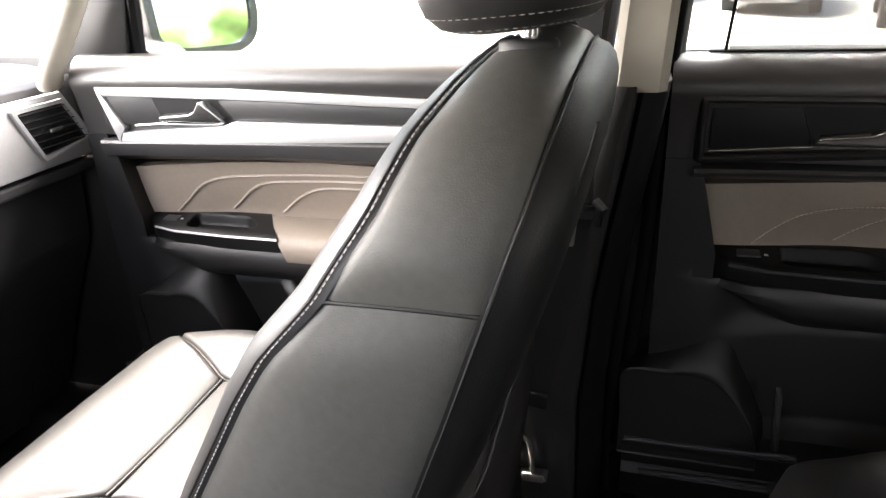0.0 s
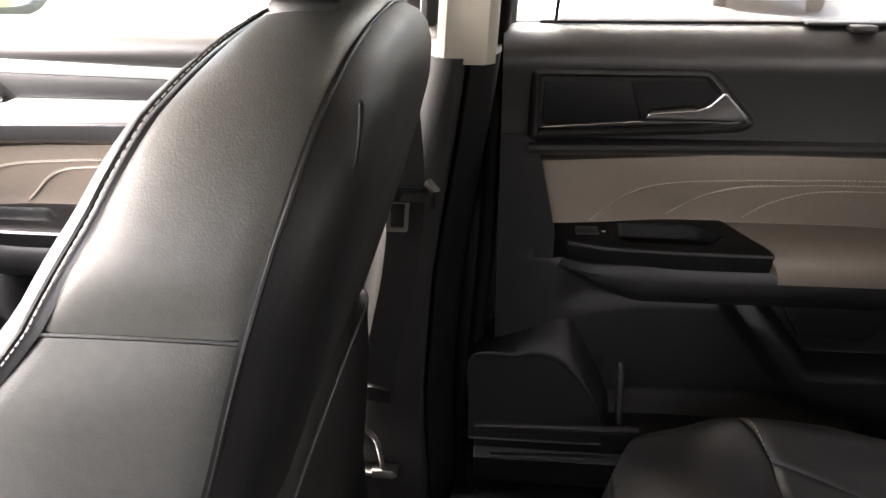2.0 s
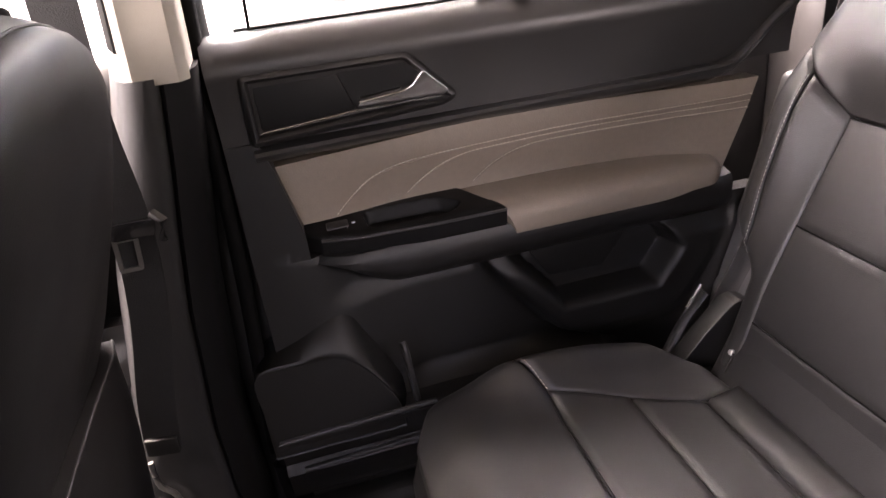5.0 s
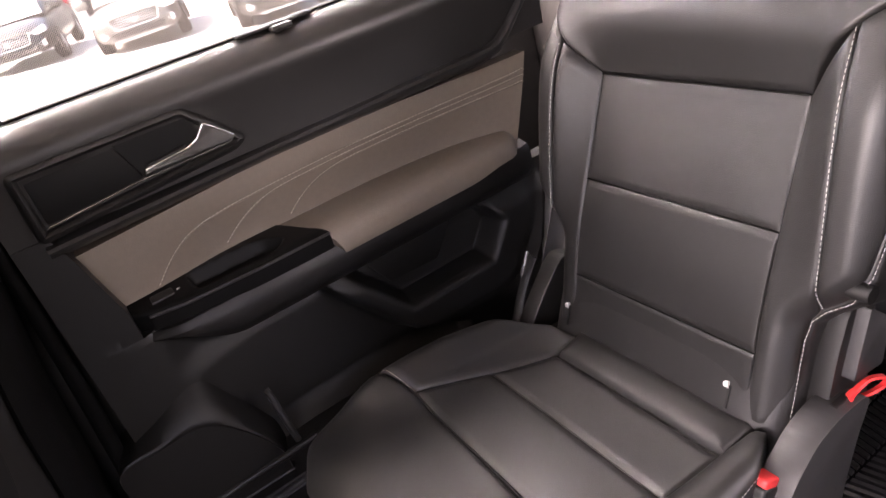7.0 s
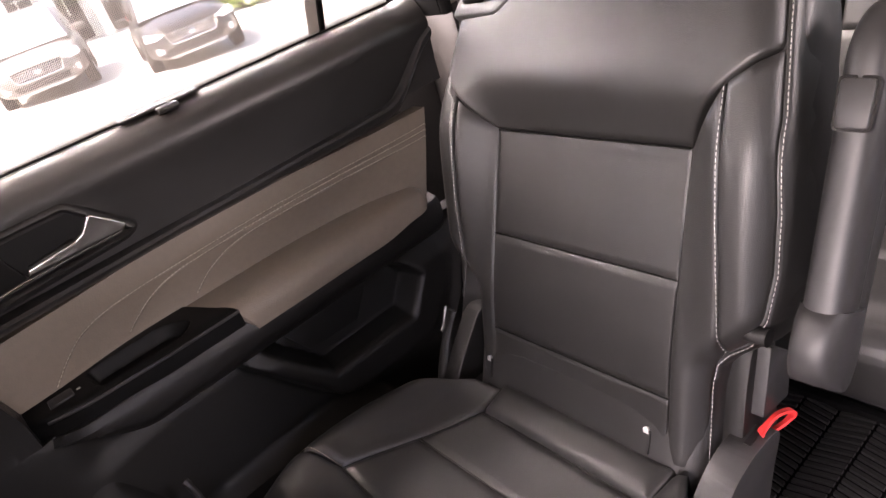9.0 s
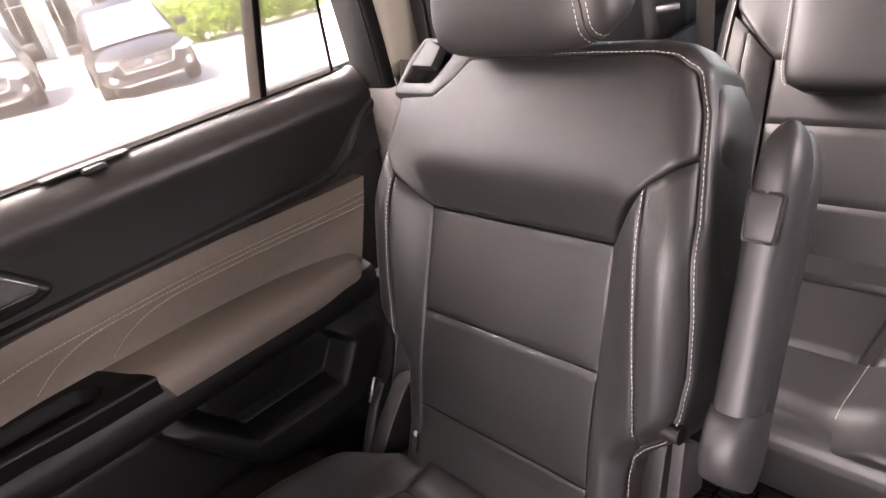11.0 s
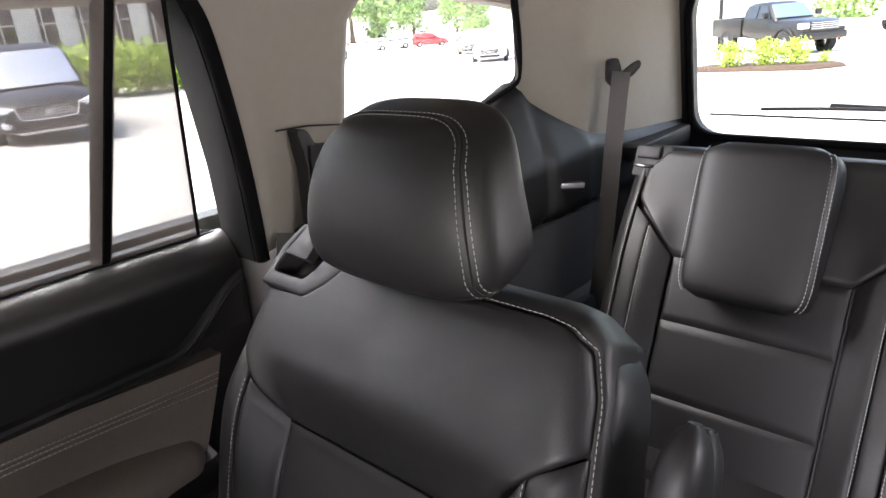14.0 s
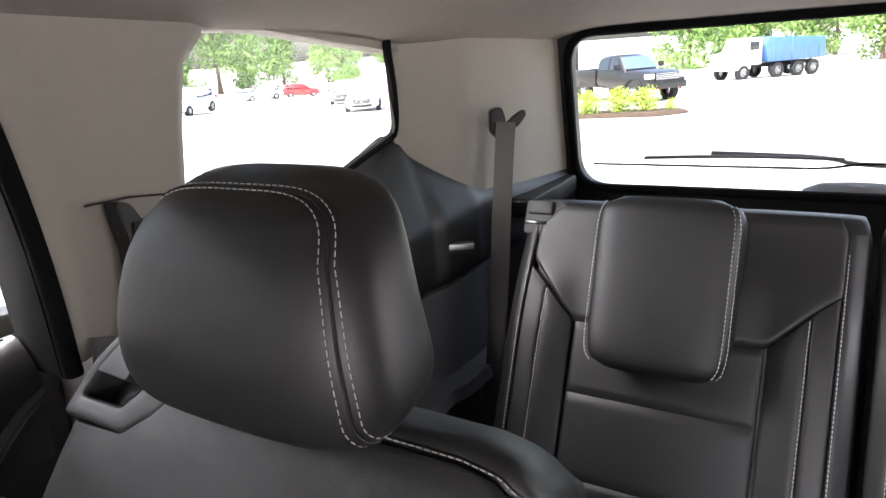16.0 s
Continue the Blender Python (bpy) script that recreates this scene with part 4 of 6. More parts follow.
arm = part("armrest", cushion_loft(arm_levels, 32, 2.8), GREY, seat, "dark grey folded-up armrest", 60)
part("armrest_pad", cushion_loft(pad_levels, 32, 2.6), LEATHER, arm, "padded black armrest face", 60)
part("stitching", stitches([tuple(np.asarray(c) + np.asarray(u) * .98 + np.array((0, -.006, 0))) for c, u, v in pad_levels[1:-1]], out=AN), THREAD, arm)
b0 = pivot + AX * .238
bo = rounded([(-.022, -.014), (.022, -.015), (.022, .015), (-.022, .014)], .004, 3)
MB = Matrix(((AX[0], 0, -AN[0], b0[0]), (0, 1, 0, b0[1]), (AX[2], 0, -AN[2], b0[2]), (0, 0, 0, 1)))
part("release_button", moved(prism(bo, "z", .018, .0365, .004, 3), MB), GREY, arm, "square release button")
part("button_gap", moved(ring(rounded([(-.0245, -.0165), (.0245, -.0175), (.0245, .0175), (-.0245, .0165)], .005, 3), bo, "z", .018, .0345), MB), GLOSS, arm)
part("armrest_pivot", cushion_loft([(pivot + AX * l, AN * r, (0, .025, 0)) for l, r in ((-.030, .012), (-.025, .028), (-.01, .039), (.01, .042), (.035, .038), (.05, .028))], 32, 2.8), GREY, arm, "dark grey armrest pivot cover", 60)
part("pivot_boss", tube([(.872, .148, .566), (.872, .170, .566)], .010, 16, up=(1, 0, 0)), PLASTIC, arm)

loop_pull = thing("pull_strap", (.88, .17, .415), "red webbing pull strap looped out of the seat hinge cover", "strap")
lp = smooth([(.876, .172, .410), (.868, .162, .434), (.880, .153, .450), (.903, .149, .440), (.911, .152, .424), (.900, .160, .413), (.880, .170, .410)], 40)
part("webbing", strap(lp, .0048, .0014, side=(.5, .7, -.45)), RED, loop_pull, "red woven webbing")
buckle = thing("belt_buckle", (.73, .205, .36), "black seat belt buckle with a red release button", "belt buckle")
MBk = Matrix.Translation((.735, .187, .345)) @ Matrix.Rotation(radians(25), 4, "Y")
part("buckle_body", moved(box((-.016, -.013, -.07), (.016, .013, .035), .005, 3), MBk), PLASTIC, buckle)
part("release_button", moved(box((-.013, -.011, .020), (.013, .011, .043), .003, 3), MBk), RED, buckle, "red release button")

# ---- front passenger seat ----
fseat = thing("front_seat", (-.25, .40, .035), "black grained leatherette front seat seen from its inner side", "car seat", "cabin seats")
SIDE = smooth([(.186, .40), (.180, .55), (.178, .70), (.178, .80), (.184, .85), (.203, .897), (.236, .932), (.285, .955), (.34, .966), (.40, .970)], 60)
XF = lambda z: np.interp(z, [.40, .55, .629, .743, .786, .833, .89, .932, .955, .970], [-.27, -.215, -.176, -.109, -.080, -.036, .002, .022, .038, .050])
XR = lambda z: np.interp(z, [.40, .60, .673, .754, .84, .90, .949, .97], [-.09, -.01, .022, .051, .080, .100, .114, .120])
full = list(SIDE) + [(2 * .40 - y, z) for y, z in SIDE[-2::-1]]


def strip(points, stations, bulge=0.0):
    """Bands round the outline of the front backrest; stations: (x from front 0 to rear 1 or beyond, inset)."""
    P = []
    for y, z in points:
        f, r = XF(z), XR(z)
        c = np.array((.40, .62)); d = c - (y, z)
        far = np.linalg.norm(d); d /= far + 1e-9
        row = []
        for u, ins in stations:
            ins = min(ins, .985 * far)
            zz = z + d[1] * ins
            x = XR(zz) + (u - 1) if u > 1 else XF(zz) + u if u < 0 or ins > .02 else f + u * (r - f)
            row.append((x, y + d[0] * ins, zz))
        P.append(row)
    return P
seam = min(range(len(full)), key=lambda i: abs(full[i][1] - .838) + (full[i][0] > .4))
def bulged(points, n=20, puff=.010, sink=.004):
    out = []
    m = len(points)
    for i in range(m):
        st = []
        for u in np.linspace(0, 1, n):
            e = min(u, 1 - u) * 2
            along = min(i, m - 1 - i) / 4
            lift = puff * (1 - (1 - e) ** 2.2) * min(1, .3 + along) - sink * (1 - min(1, e * 6)) - .003 * max(0, 1 - along)
            st.append((u, -lift))
        out.append(strip([points[i]], st)[0])
    return out
lower_pts = [p for p in poly(full[:seam + 1], 30)]
upper_pts = [p for p in poly(full[seam:len(full) - seam], 70)]
outer_pts = [p for p in poly(full[len(full) - seam - 1:], 30)]
# side panels take the paler leather, with their daylight painted in
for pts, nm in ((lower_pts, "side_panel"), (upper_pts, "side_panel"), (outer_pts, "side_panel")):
    part(nm, slab(bulged(pts), (0, .0, -.001)), LEATHER_SIDE_LIT, fseat, "", 60)
allp = poly(full, 120)
rear_st = [(1.0, .001), (1.004, .003), (1.012, .006), (1.021, .014), (1.028, .028), (1.033, .05), (1.036, .09), (1.035, .14), (1.033, .205), (1.033, .26), (1.033, .31), (1.033, .36)]
part("back_cover", slab(strip(allp, rear_st), (-.004, 0, 0)), COVER, fseat, "smooth black rear cover of the backrest", 60)
front_st = [(0.0, .001), (-.006, .004), (-.016, .012), (-.022, .028), (-.016, .05), (-.004, .08), (.0, .13), (.0, .2)]
part("front_cover", slab(strip(allp, front_st), (.006, 0, 0)), LEATHER, fseat, "smooth black front cover", 60)
Lf = np.array(strip(poly(full, 140), [(0.012, -.0035)]))[:, 0]
part("stitching", stitches(Lf, .0034, .0020, .00045, out=(0, -1, .3)), THREAD, fseat, "white stitching")
Lf = np.array(strip(poly(full, 140), [(-.004, -.0005)]))[:, 0]
part("piping", tube(Lf, .0016, 6), LEATHER, fseat)
Lr = np.array(strip(poly(full, 140), [(1.0, .0008)]))[:, 0]
part("piping", tube(Lr, .0014, 6), PLASTIC, fseat)
Lb = smooth([(.138, .206, .949), (.134, .218, .932), (.127, .229, .907), (.109, .243, .845), (.078, .250, .755), (.038, .252, .65)], 50)
part("seam", tube(Lb, .0011, 6), PLASTIC, fseat, "black seam down the rear cover")
Ls = np.array(strip([full[seam]], [(u, -.010 * (1 - (1 - min(u, 1 - u) * 2) ** 2.2) * .35 + .0035) for u in np.linspace(.01, .99, 30)]))[0]
part("seam", tube(Ls, .0016, 6), PLASTIC, fseat, "black cross seam")
def pocket_x(y, z):
    k = abs(y - .41) / .19
    return XR(z) + np.interp(z, [.30, .40, .50, .56, .62, .645], [.128, .124, .096, .078, .055, .047]) - .040 * max(0, k - .72) ** 1.6 * 2.2
PZ = lambda y: .640 - .014 * (abs(y - .41) / .19) ** 2
P = [[(pocket_x(y, z), y, z) for y in np.linspace(.220, .600, 40) for z in (.30 + f * (PZ(y) - .30),)] for f in np.linspace(0, 1, 28)]
pocket = part("map_pocket", slab(P, (-.030, 0, 0)), COVER, fseat, "flat black pocket on the back of the seat", 60)
part("pocket_hem", tube([(pocket_x(y, PZ(y)) - .001, y, PZ(y) + .001) for y in np.linspace(.223, .597, 30)], .0016, 6), GREY, pocket, "thin grey hem of the pocket")
# collar, post and headrest
part("post_collar", grid([[(.079 + r * 1.55 * math.cos(t), .335 + r * math.sin(t), .9765 + h) for t in np.linspace(0, 2 * math.pi, 24, endpoint=False)] for r, h in ((.0145, -.008), (.0145, .0), (.0125, .003), (.007, .0035))], True, True), PLASTIC, fseat, "oval black collar of the headrest post")
part("post_collar", grid([[(.079 + r * 1.55 * math.cos(t), .465 + r * math.sin(t), .9765 + h) for t in np.linspace(0, 2 * math.pi, 24, endpoint=False)] for r, h in ((.0145, -.008), (.0145, .0), (.0125, .003), (.007, .0035))], True, True), PLASTIC, fseat, "oval black collar of the headrest post")
for yy in (.335, .465):
    part("headrest_post", tube([(.079, yy, .95), (.079, yy, 1.01)], .0065, 14), CHROME, fseat, "chrome headrest post")
def fh_level(s):
    q = 5.5 if s < .5 else 3.2
    k = max(.05, 1 - abs(2 * s - 1) ** q) ** (1 / q)
    return (.068 - .02 * s, .40, .985 + .17 * s), (0, .142 * k, 0), (.073 * k * (1 - .2 * s), 0, .004 * (1 - s))
fhr = part("headrest", cushion_loft([fh_level(s) for s in np.r_[0, .004, .015, np.linspace(.035, 1, 20)]], 56, 2.8), LEATHER, fseat, "padded black headrest with white stitching", 60)
for s in (.030, .085):
    c, u, v = (np.array(q) for q in fh_level(s))
    sup = lambda q: math.copysign(abs(q) ** (2 / 2.8), q)
    part("stitching", stitches([tuple(c + 1.006 * (u * sup(math.sin(t)) + v * sup(math.cos(t)))) for t in np.linspace(.06, 2 * math.pi - .04, 180)], w=.0005, out=(.3, -.3, -.9)), THREAD, fhr, "white stitching")
# cushion
FC = Form((-.70, .41, .496), (0, 1, 0), (1, 0, -.03), (0, 0, 1), lambda a, b: .024 * step(.11, .20, abs(a)) * step(.14, .30, b) - .04 * step(.205, .255, abs(a)) - .06 * step(.20, .05, b) ** 1.5)
P = []
for b in np.linspace(.075, .56, 18):
    k = max(0, 1 - (b - .075) / .11)
    e = 1 - math.sqrt(max(0, 1 - k ** 2.2))
    P.append([(-.70 + b, .41 + (.228 - .05 * e) * math.copysign(abs(math.cos(t)) ** .5, math.cos(t)), .34 + (.128 - .10 * e if math.sin(t) > 0 else .18) * math.copysign(abs(math.sin(t)) ** .5, math.sin(t))) for t in np.linspace(0, 2 * math.pi, 36, endpoint=False)])
part("cushion_body", grid(P, True, True), LEATHER, fseat, "", 50)
part("cushion_front", FC.panel([(-.220, .15), (-.19, .10), (0, .085), (.19, .10), (.220, .15)], [(-.200, .172), (-.118, .298), (0, .302), (.118, .298), (.200, .172)], 34, 60, .003, .004, .012, .03), LEATHER, fseat)
part("cushion_panel", FC.panel([(-.116, .304), (-.10, .56)], [(.116, .304), (.10, .56)], 24, 30, .003, .004, .012), LEATHER, fseat)
part("cushion_bolster", FC.panel([(.203, .172), (.122, .298), (.108, .36), (.104, .55)], [(.222, .155), (.236, .25), (.238, .35), (.232, .55)], 18, 34, .003, .004, .012, .03), LEATHER, fseat)
part("cushion_bolster", FC.panel([(-.222, .155), (-.236, .25), (-.238, .35), (-.232, .55)], [(-.203, .172), (-.122, .298), (-.108, .36), (-.104, .55)], 18, 34, .003, .004, .012, .03), LEATHER, fseat)
for way in ([(-.118, .300), (0, .303), (.118, .300)], [(.202, .172), (.119, .300), (.106, .36), (.102, .5)]):
    part("seam", tube(FC.line(way, 30, -.003), .002, 6), PLASTIC, fseat)
part("piping", tube(FC.line([(.200, .168), (.222, .153), (.238, .25), (.240, .35), (.234, .5)], 40, -.001), .0022, 6), LEATHER, fseat)
part("seat_base", box((-.60, .22, .035), (-.15, .60, .20), .02), PLASTIC, fseat)

# ---- dashboard end ----
dash = thing("dashboard", (-1.2, .3, .1), "black dashboard end with a silver-framed air vent", "dashboard")
prof = rounded([(-1.56, .86), (-1.15, .895), (-.93, .885), (-.86, .865), (-.845, .80), (-.86, .725), (-.88, .70), (-.90, .55), (-1.0, .35), (-1.1, .12), (-1.56, .12)], .02, 4)
part("body", prism(prof, "y", -.75, .85, .006), GREY, dash, "soft black dashboard body")
vo = rounded([(.66, .838), (.806, .838), (.858, .746), (.842, .730), (.66, .734)], .008, 4)
part("trim", prism([(-.75, .845), (.810, .845), (.868, .744), (.846, .722), (-.75, .716)], "x", -.852, -.838, .004), SILVER, dash, "silver dashboard trim")
vi = rounded([(.700, .827), (.800, .827), (.840, .755), (.735, .746)], .005, 3)
vent = part("air_vent", prism(vi, "x", -.845, -.8365, .0), GLOSS, dash, "black air vent with slats")
for k in range(6):
    z = .757 + .0125 * k
    y0, y1 = np.interp(z, [.746, .827], [.737, .702]), np.interp(z, [.755, .827], [.838, .800])
    part("slat", prism([(-.840, z), (-.829, z + .003), (-.829, z + .005), (-.840, z + .002)], "y", y0, y1, .0), GREY, vent)
part("vent_knob", box((-.834, .755, .782), (-.826, .785, .790), .002), CHROME, vent)
part("vent_frame", ring(rounded([(.690, .834), (.805, .834), (.848, .755), (.732, .738)], .006, 3), vi, "x", -.840, -.829), SILVER, dash, "silver vent frame")
part("lower_trim", prism(rounded([(-.90, .715), (-.846, .712), (-.850, .690), (-.90, .68)], .006, 3), "y", -.75, .862, .003), LATCH, dash, "grey dashboard ledge")


# ---- rear side trim ----
def side_y(x):
    """Inner face of the rear side trim."""
    return np.interp(x, [1.0, 1.25, 1.60, 1.68, 1.80, 1.95, 2.20], [.705, .735, .742, .728, .660, .628, .600])


QT = .14
# pale pillar between rear door and quarter window
P = []
for z, x0, x1 in ((.880, 1.034, 1.12), (.93, 1.032, 1.20), (1.0, 1.026, 1.224), (1.10, 1.012, 1.230), (1.17, .996, 1.240), (1.20, .982, 1.268), (1.27, .944, 1.30)):
    r = []
    for u in np.linspace(0, 1, 12):
        x = x0 + u * (x1 - x0)
        y = .698 + .030 * u - QT * max(0, z - .9) * .8 + .012 * (1 - min(1, min(u, 1 - u) * 8)) ** 2
        r.append((x, y, z))
    P.append(r)
setting("trim_c_pillar", slab(P, (0, .06, 0)), PILLAR, "pale beige trim between rear door and quarter window", "pillar trim", 60)
setting("trim_pillar_seal", tube(smooth([(1.036, .706, .87), (1.029, .701, 1.0), (1.013, .690, 1.10), (.997, .682, 1.17), (.982, .678, 1.205), (.949, .668, 1.25)], 30), .010, 10), RUBBER, "black rubber seal along the pale pillar trim", "door seal")
P = [[(x - .006, y + q, z) for q in (.004, .03, .075)] for x, y, z in ((1.036, .706, .87), (1.029, .701, 1.0), (1.013, .690, 1.10), (.997, .682, 1.17), (.982, .678, 1.205), (.949, .668, 1.25))]
setting("trim_pillar_jamb", slab(P, (-.004, 0, 0)), RUBBER, "black door jamb lining beside the pale pillar trim", "door jamb")
setting("trim_belt_outlet", prism(rounded([(1.098, 1.040), (1.115, 1.037), (1.128, 1.012), (1.175, 1.008), (1.178, .90), (1.105, .90), (1.108, .985)], .006, 3), "y", .672, .70, .003), PLASTIC, "black belt outlet in the pale pillar trim", "belt outlet")
setting("trim_pillar_seam", tube([(1.070, .678, 1.042), (1.12, .682, 1.040), (1.19, .690, 1.030)], .0012, 6), SOFT, "thin joint line across the pillar trim", "joint")
mid_belt = thing("seat_belt", (1.14, .69, .2), "black second-row seat belt hanging by the pale pillar", "seat belt")
part("webbing", strap([(1.135, .668, 1.015), (1.130, .664, .90), (1.12, .66, .70), (1.10, .66, .45), (1.06, .67, .2)], .023, .001), WEBBING, mid_belt)
part("webbing", strap([(1.075, .69, .90), (1.02, .685, .72), (.93, .68, .50), (.88, .68, .40)], .020, .001), GREY_WEB, mid_belt)

setting("trim_wheel_arch", prism(rounded([(.90, .20), (1.12, .20), (1.10, .74), (1.02, .74), (.99, .62), (.93, .42)], .01, 3), "y", .722, .76, .004), PALEGREY, "mid grey trim between door and seat", "side trim")
# pale pillar between quarter window and tailgate
P = []
for v in np.linspace(0, 1, 12):
    r = []
    for u in np.linspace(0, 1, 30):
        lo = smooth([(1.662, 1.036), (1.70, .990), (1.78, .932), (1.84, .905), (1.95, .895), (2.17, .888)], 30)[int(round(u * 29))]
        hi = smooth([(1.652, 1.16), (1.66, 1.20), (1.75, 1.235), (1.85, 1.235), (2.0, 1.23), (2.17, 1.21)], 30)[int(round(u * 29))]
        x, z = (1 - v) * (lo - np.array((0, .014))) + v * hi
        r.append((x, side_y(x) - .05 * max(0, z - .9), z))
    P.append(r)
setting("trim_d_pillar", slab(P, (.10, .05, 0)), PILLAR, "pale beige rear corner pillar trim", "pillar trim", 60)
# pale band over the quarter window
P = [[(x, .742 - .10 * (z - .9) - .02 * (z - 1.17), z) for x in np.linspace(1.24, 1.70, 16)] for z in (1.185, 1.21, 1.25, 1.30)]
P = [[(x, y, z + np.interp(x, [1.24, 1.32, 1.64, 1.70], [.022, .030, -.012, -.02])) for x, y, z in r] for r in P]
setting("trim_roof_rail", slab(P, (0, .05, 0)), LINER, "pale trim over the quarter window", "roof trim", 60)
# quarter window glass
qw = [(1.235, .90), (1.52, .97), (1.68, 1.03), (1.665, 1.20), (1.24, 1.24)]
V = [(x, .765 - .14 * (z - .9), z) for x, z in qw] + [(x, .769 - .14 * (z - .9), z) for x, z in qw]
w1 = setting("window_1", (V, [(0, 1, 2, 3, 4), (9, 8, 7, 6, 5)] + [(i, (i + 1) % 5, 5 + (i + 1) % 5, 5 + i) for i in range(5)]), GLASS, "fixed quarter window pane", "window", 10)
w1.visible_shadow = False
seal = smooth([(1.640, 1.21), (1.646, 1.172), (1.662, 1.12), (1.674, 1.06), (1.672, 1.036), (1.655, 1.024), (1.58, 1.003), (1.506, .980), (1.42, .953), (1.30, .935), (1.25, .935)], 50)
setting("trim_window_seal", tube([(x, .747 - .14 * (z - .9), z) for x, z in seal], .0075, 8), RUBBER, "black rubber seal of the quarter window", "seal")
# dark shoulder panel and lower side panel
topc = smooth([(1.10, .90), (1.30, .925), (1.42, .945), (1.506, .974), (1.60, 1.003), (1.668, 1.028), (1.70, .992), (1.78, .934), (1.84, .907), (1.95, .897), (2.20, .886)], 60)


def trim_y(x, z):
    """Inner face of the black side trim under its top edge."""
    zt = np.interp(x, topc[:, 0], topc[:, 1])
    d = zt - z
    crease = max(.02, zt - np.interp(x, [1.1, 1.3, 1.6, 1.83, 2.2], [.80, .82, .852, .888, .87]))
    ledge = .058 * min(1, d / crease) * min(1, crease / .12) + .006 * step(.0, .02, d)
    y = side_y(x) + .004 - ledge
    return y + .022 * step(.747 + .09 * (x - 1.645), .741 + .09 * (x - 1.645), z) * step(2.0, 1.9, x)


P = [[(x, trim_y(x, zt + v * (.20 - zt)), zt + v * (.20 - zt)) for x, zt in topc] for v in np.linspace(0, 1, 60)]
panel = setting("wall_side_trim", slab(P, (0, .015, 0)), SOFT, "black moulded rear side trim with a shoulder", "side trim", 50)
lamp_t = thing("courtesy_lamp", (1.733, trim_y(1.733, .8115), .8115), "small chrome-edged courtesy lamp in the black side trim", "lamp")
ML = Matrix.Translation((1.733, trim_y(1.733, .8115) - .001, .8115)) @ Matrix.Rotation(radians(-26), 4, "Z") @ Matrix.Rotation(radians(8), 4, "Y")
part("bezel", moved(box((-.034, -.008, -.011), (.034, .006, .011), .005, 3), ML), GREY, lamp_t)
part("lens", moved(box((-.026, -.011, -.002), (.030, -.004, .009), .003, 2), ML), SILVER, lamp_t, "pale lens")
P = []
for x in np.linspace(1.46, 1.875, 24):
    edge = np.interp(x, [1.46, 1.66, 1.875], [.50, .548, .572])
    top = .738 + .09 * (x - 1.645)
    q = .03 * step(1.875, 1.85, x)
    P.append([(x, trim_y(x, z) + o, z) for z, o in ((top, .004), (top - .006, -.010), ((top + edge) / 2, -.012), (edge + .008, -.012), (edge + .002, -.024 - q * .3), (edge - .004, -.036 - q * .3), (edge - .030, -.040 - q * .3), (edge - .042, -.030), (edge - .06, .004))])
setting("trim_side_bin", slab(P, (0, .02, 0)), BIN, "dark grey storage bin panel beside the third row", "side bin", 35)
setting("trim_corner_tray", prism(rounded([(1.90, .868), (2.16, .872), (2.16, .835), (1.92, .825)], .012, 4), "y", .575, .63, .004), PLASTIC, "black ledge in the rear corner", "ledge")

# third-row belt
b3 = thing("seat_belt", (1.80, .62, .4), "grey third-row seat belt running down from its pale pillar guide", "seat belt")
part("webbing", strap(smooth([(1.835, .590, 1.030), (1.825, .592, .97), (1.81, .596, .85), (1.80, .604, .70), (1.785, .615, .55), (1.77, .63, .40)], 30), .018, .001, (.6, -.8, 0)), GREY_WEB, b3, "grey woven webbing")
part("guide", join(moved(prism(rounded([(-.028, .028), (.002, .032), (.012, .0), (.012, -.045), (-.006, -.055), (-.030, -.03)], .008, 3), "y", -.012, .010, .004), Matrix.Translation((1.843, .606, 1.034)) @ Matrix.Rotation(radians(-38), 4, "Z") @ Matrix.Scale(.72, 4)),
     moved(prism(rounded([(.0, -.012), (.035, .012), (.058, .022), (.062, .006), (.040, -.018), (.010, -.034)], .006, 3), "y", -.016, -.002, .003), Matrix.Translation((1.843, .601, 1.034)) @ Matrix.Rotation(radians(-38), 4, "Z") @ Matrix.Scale(.72, 4))), PLASTIC, b3, "black belt guide")

# ---- third-row seats ----
UP3 = np.array((.42, 0, .9)); UP3 /= np.linalg.norm(UP3)
OUT3 = np.array((-UP3[2], 0, UP3[0]))


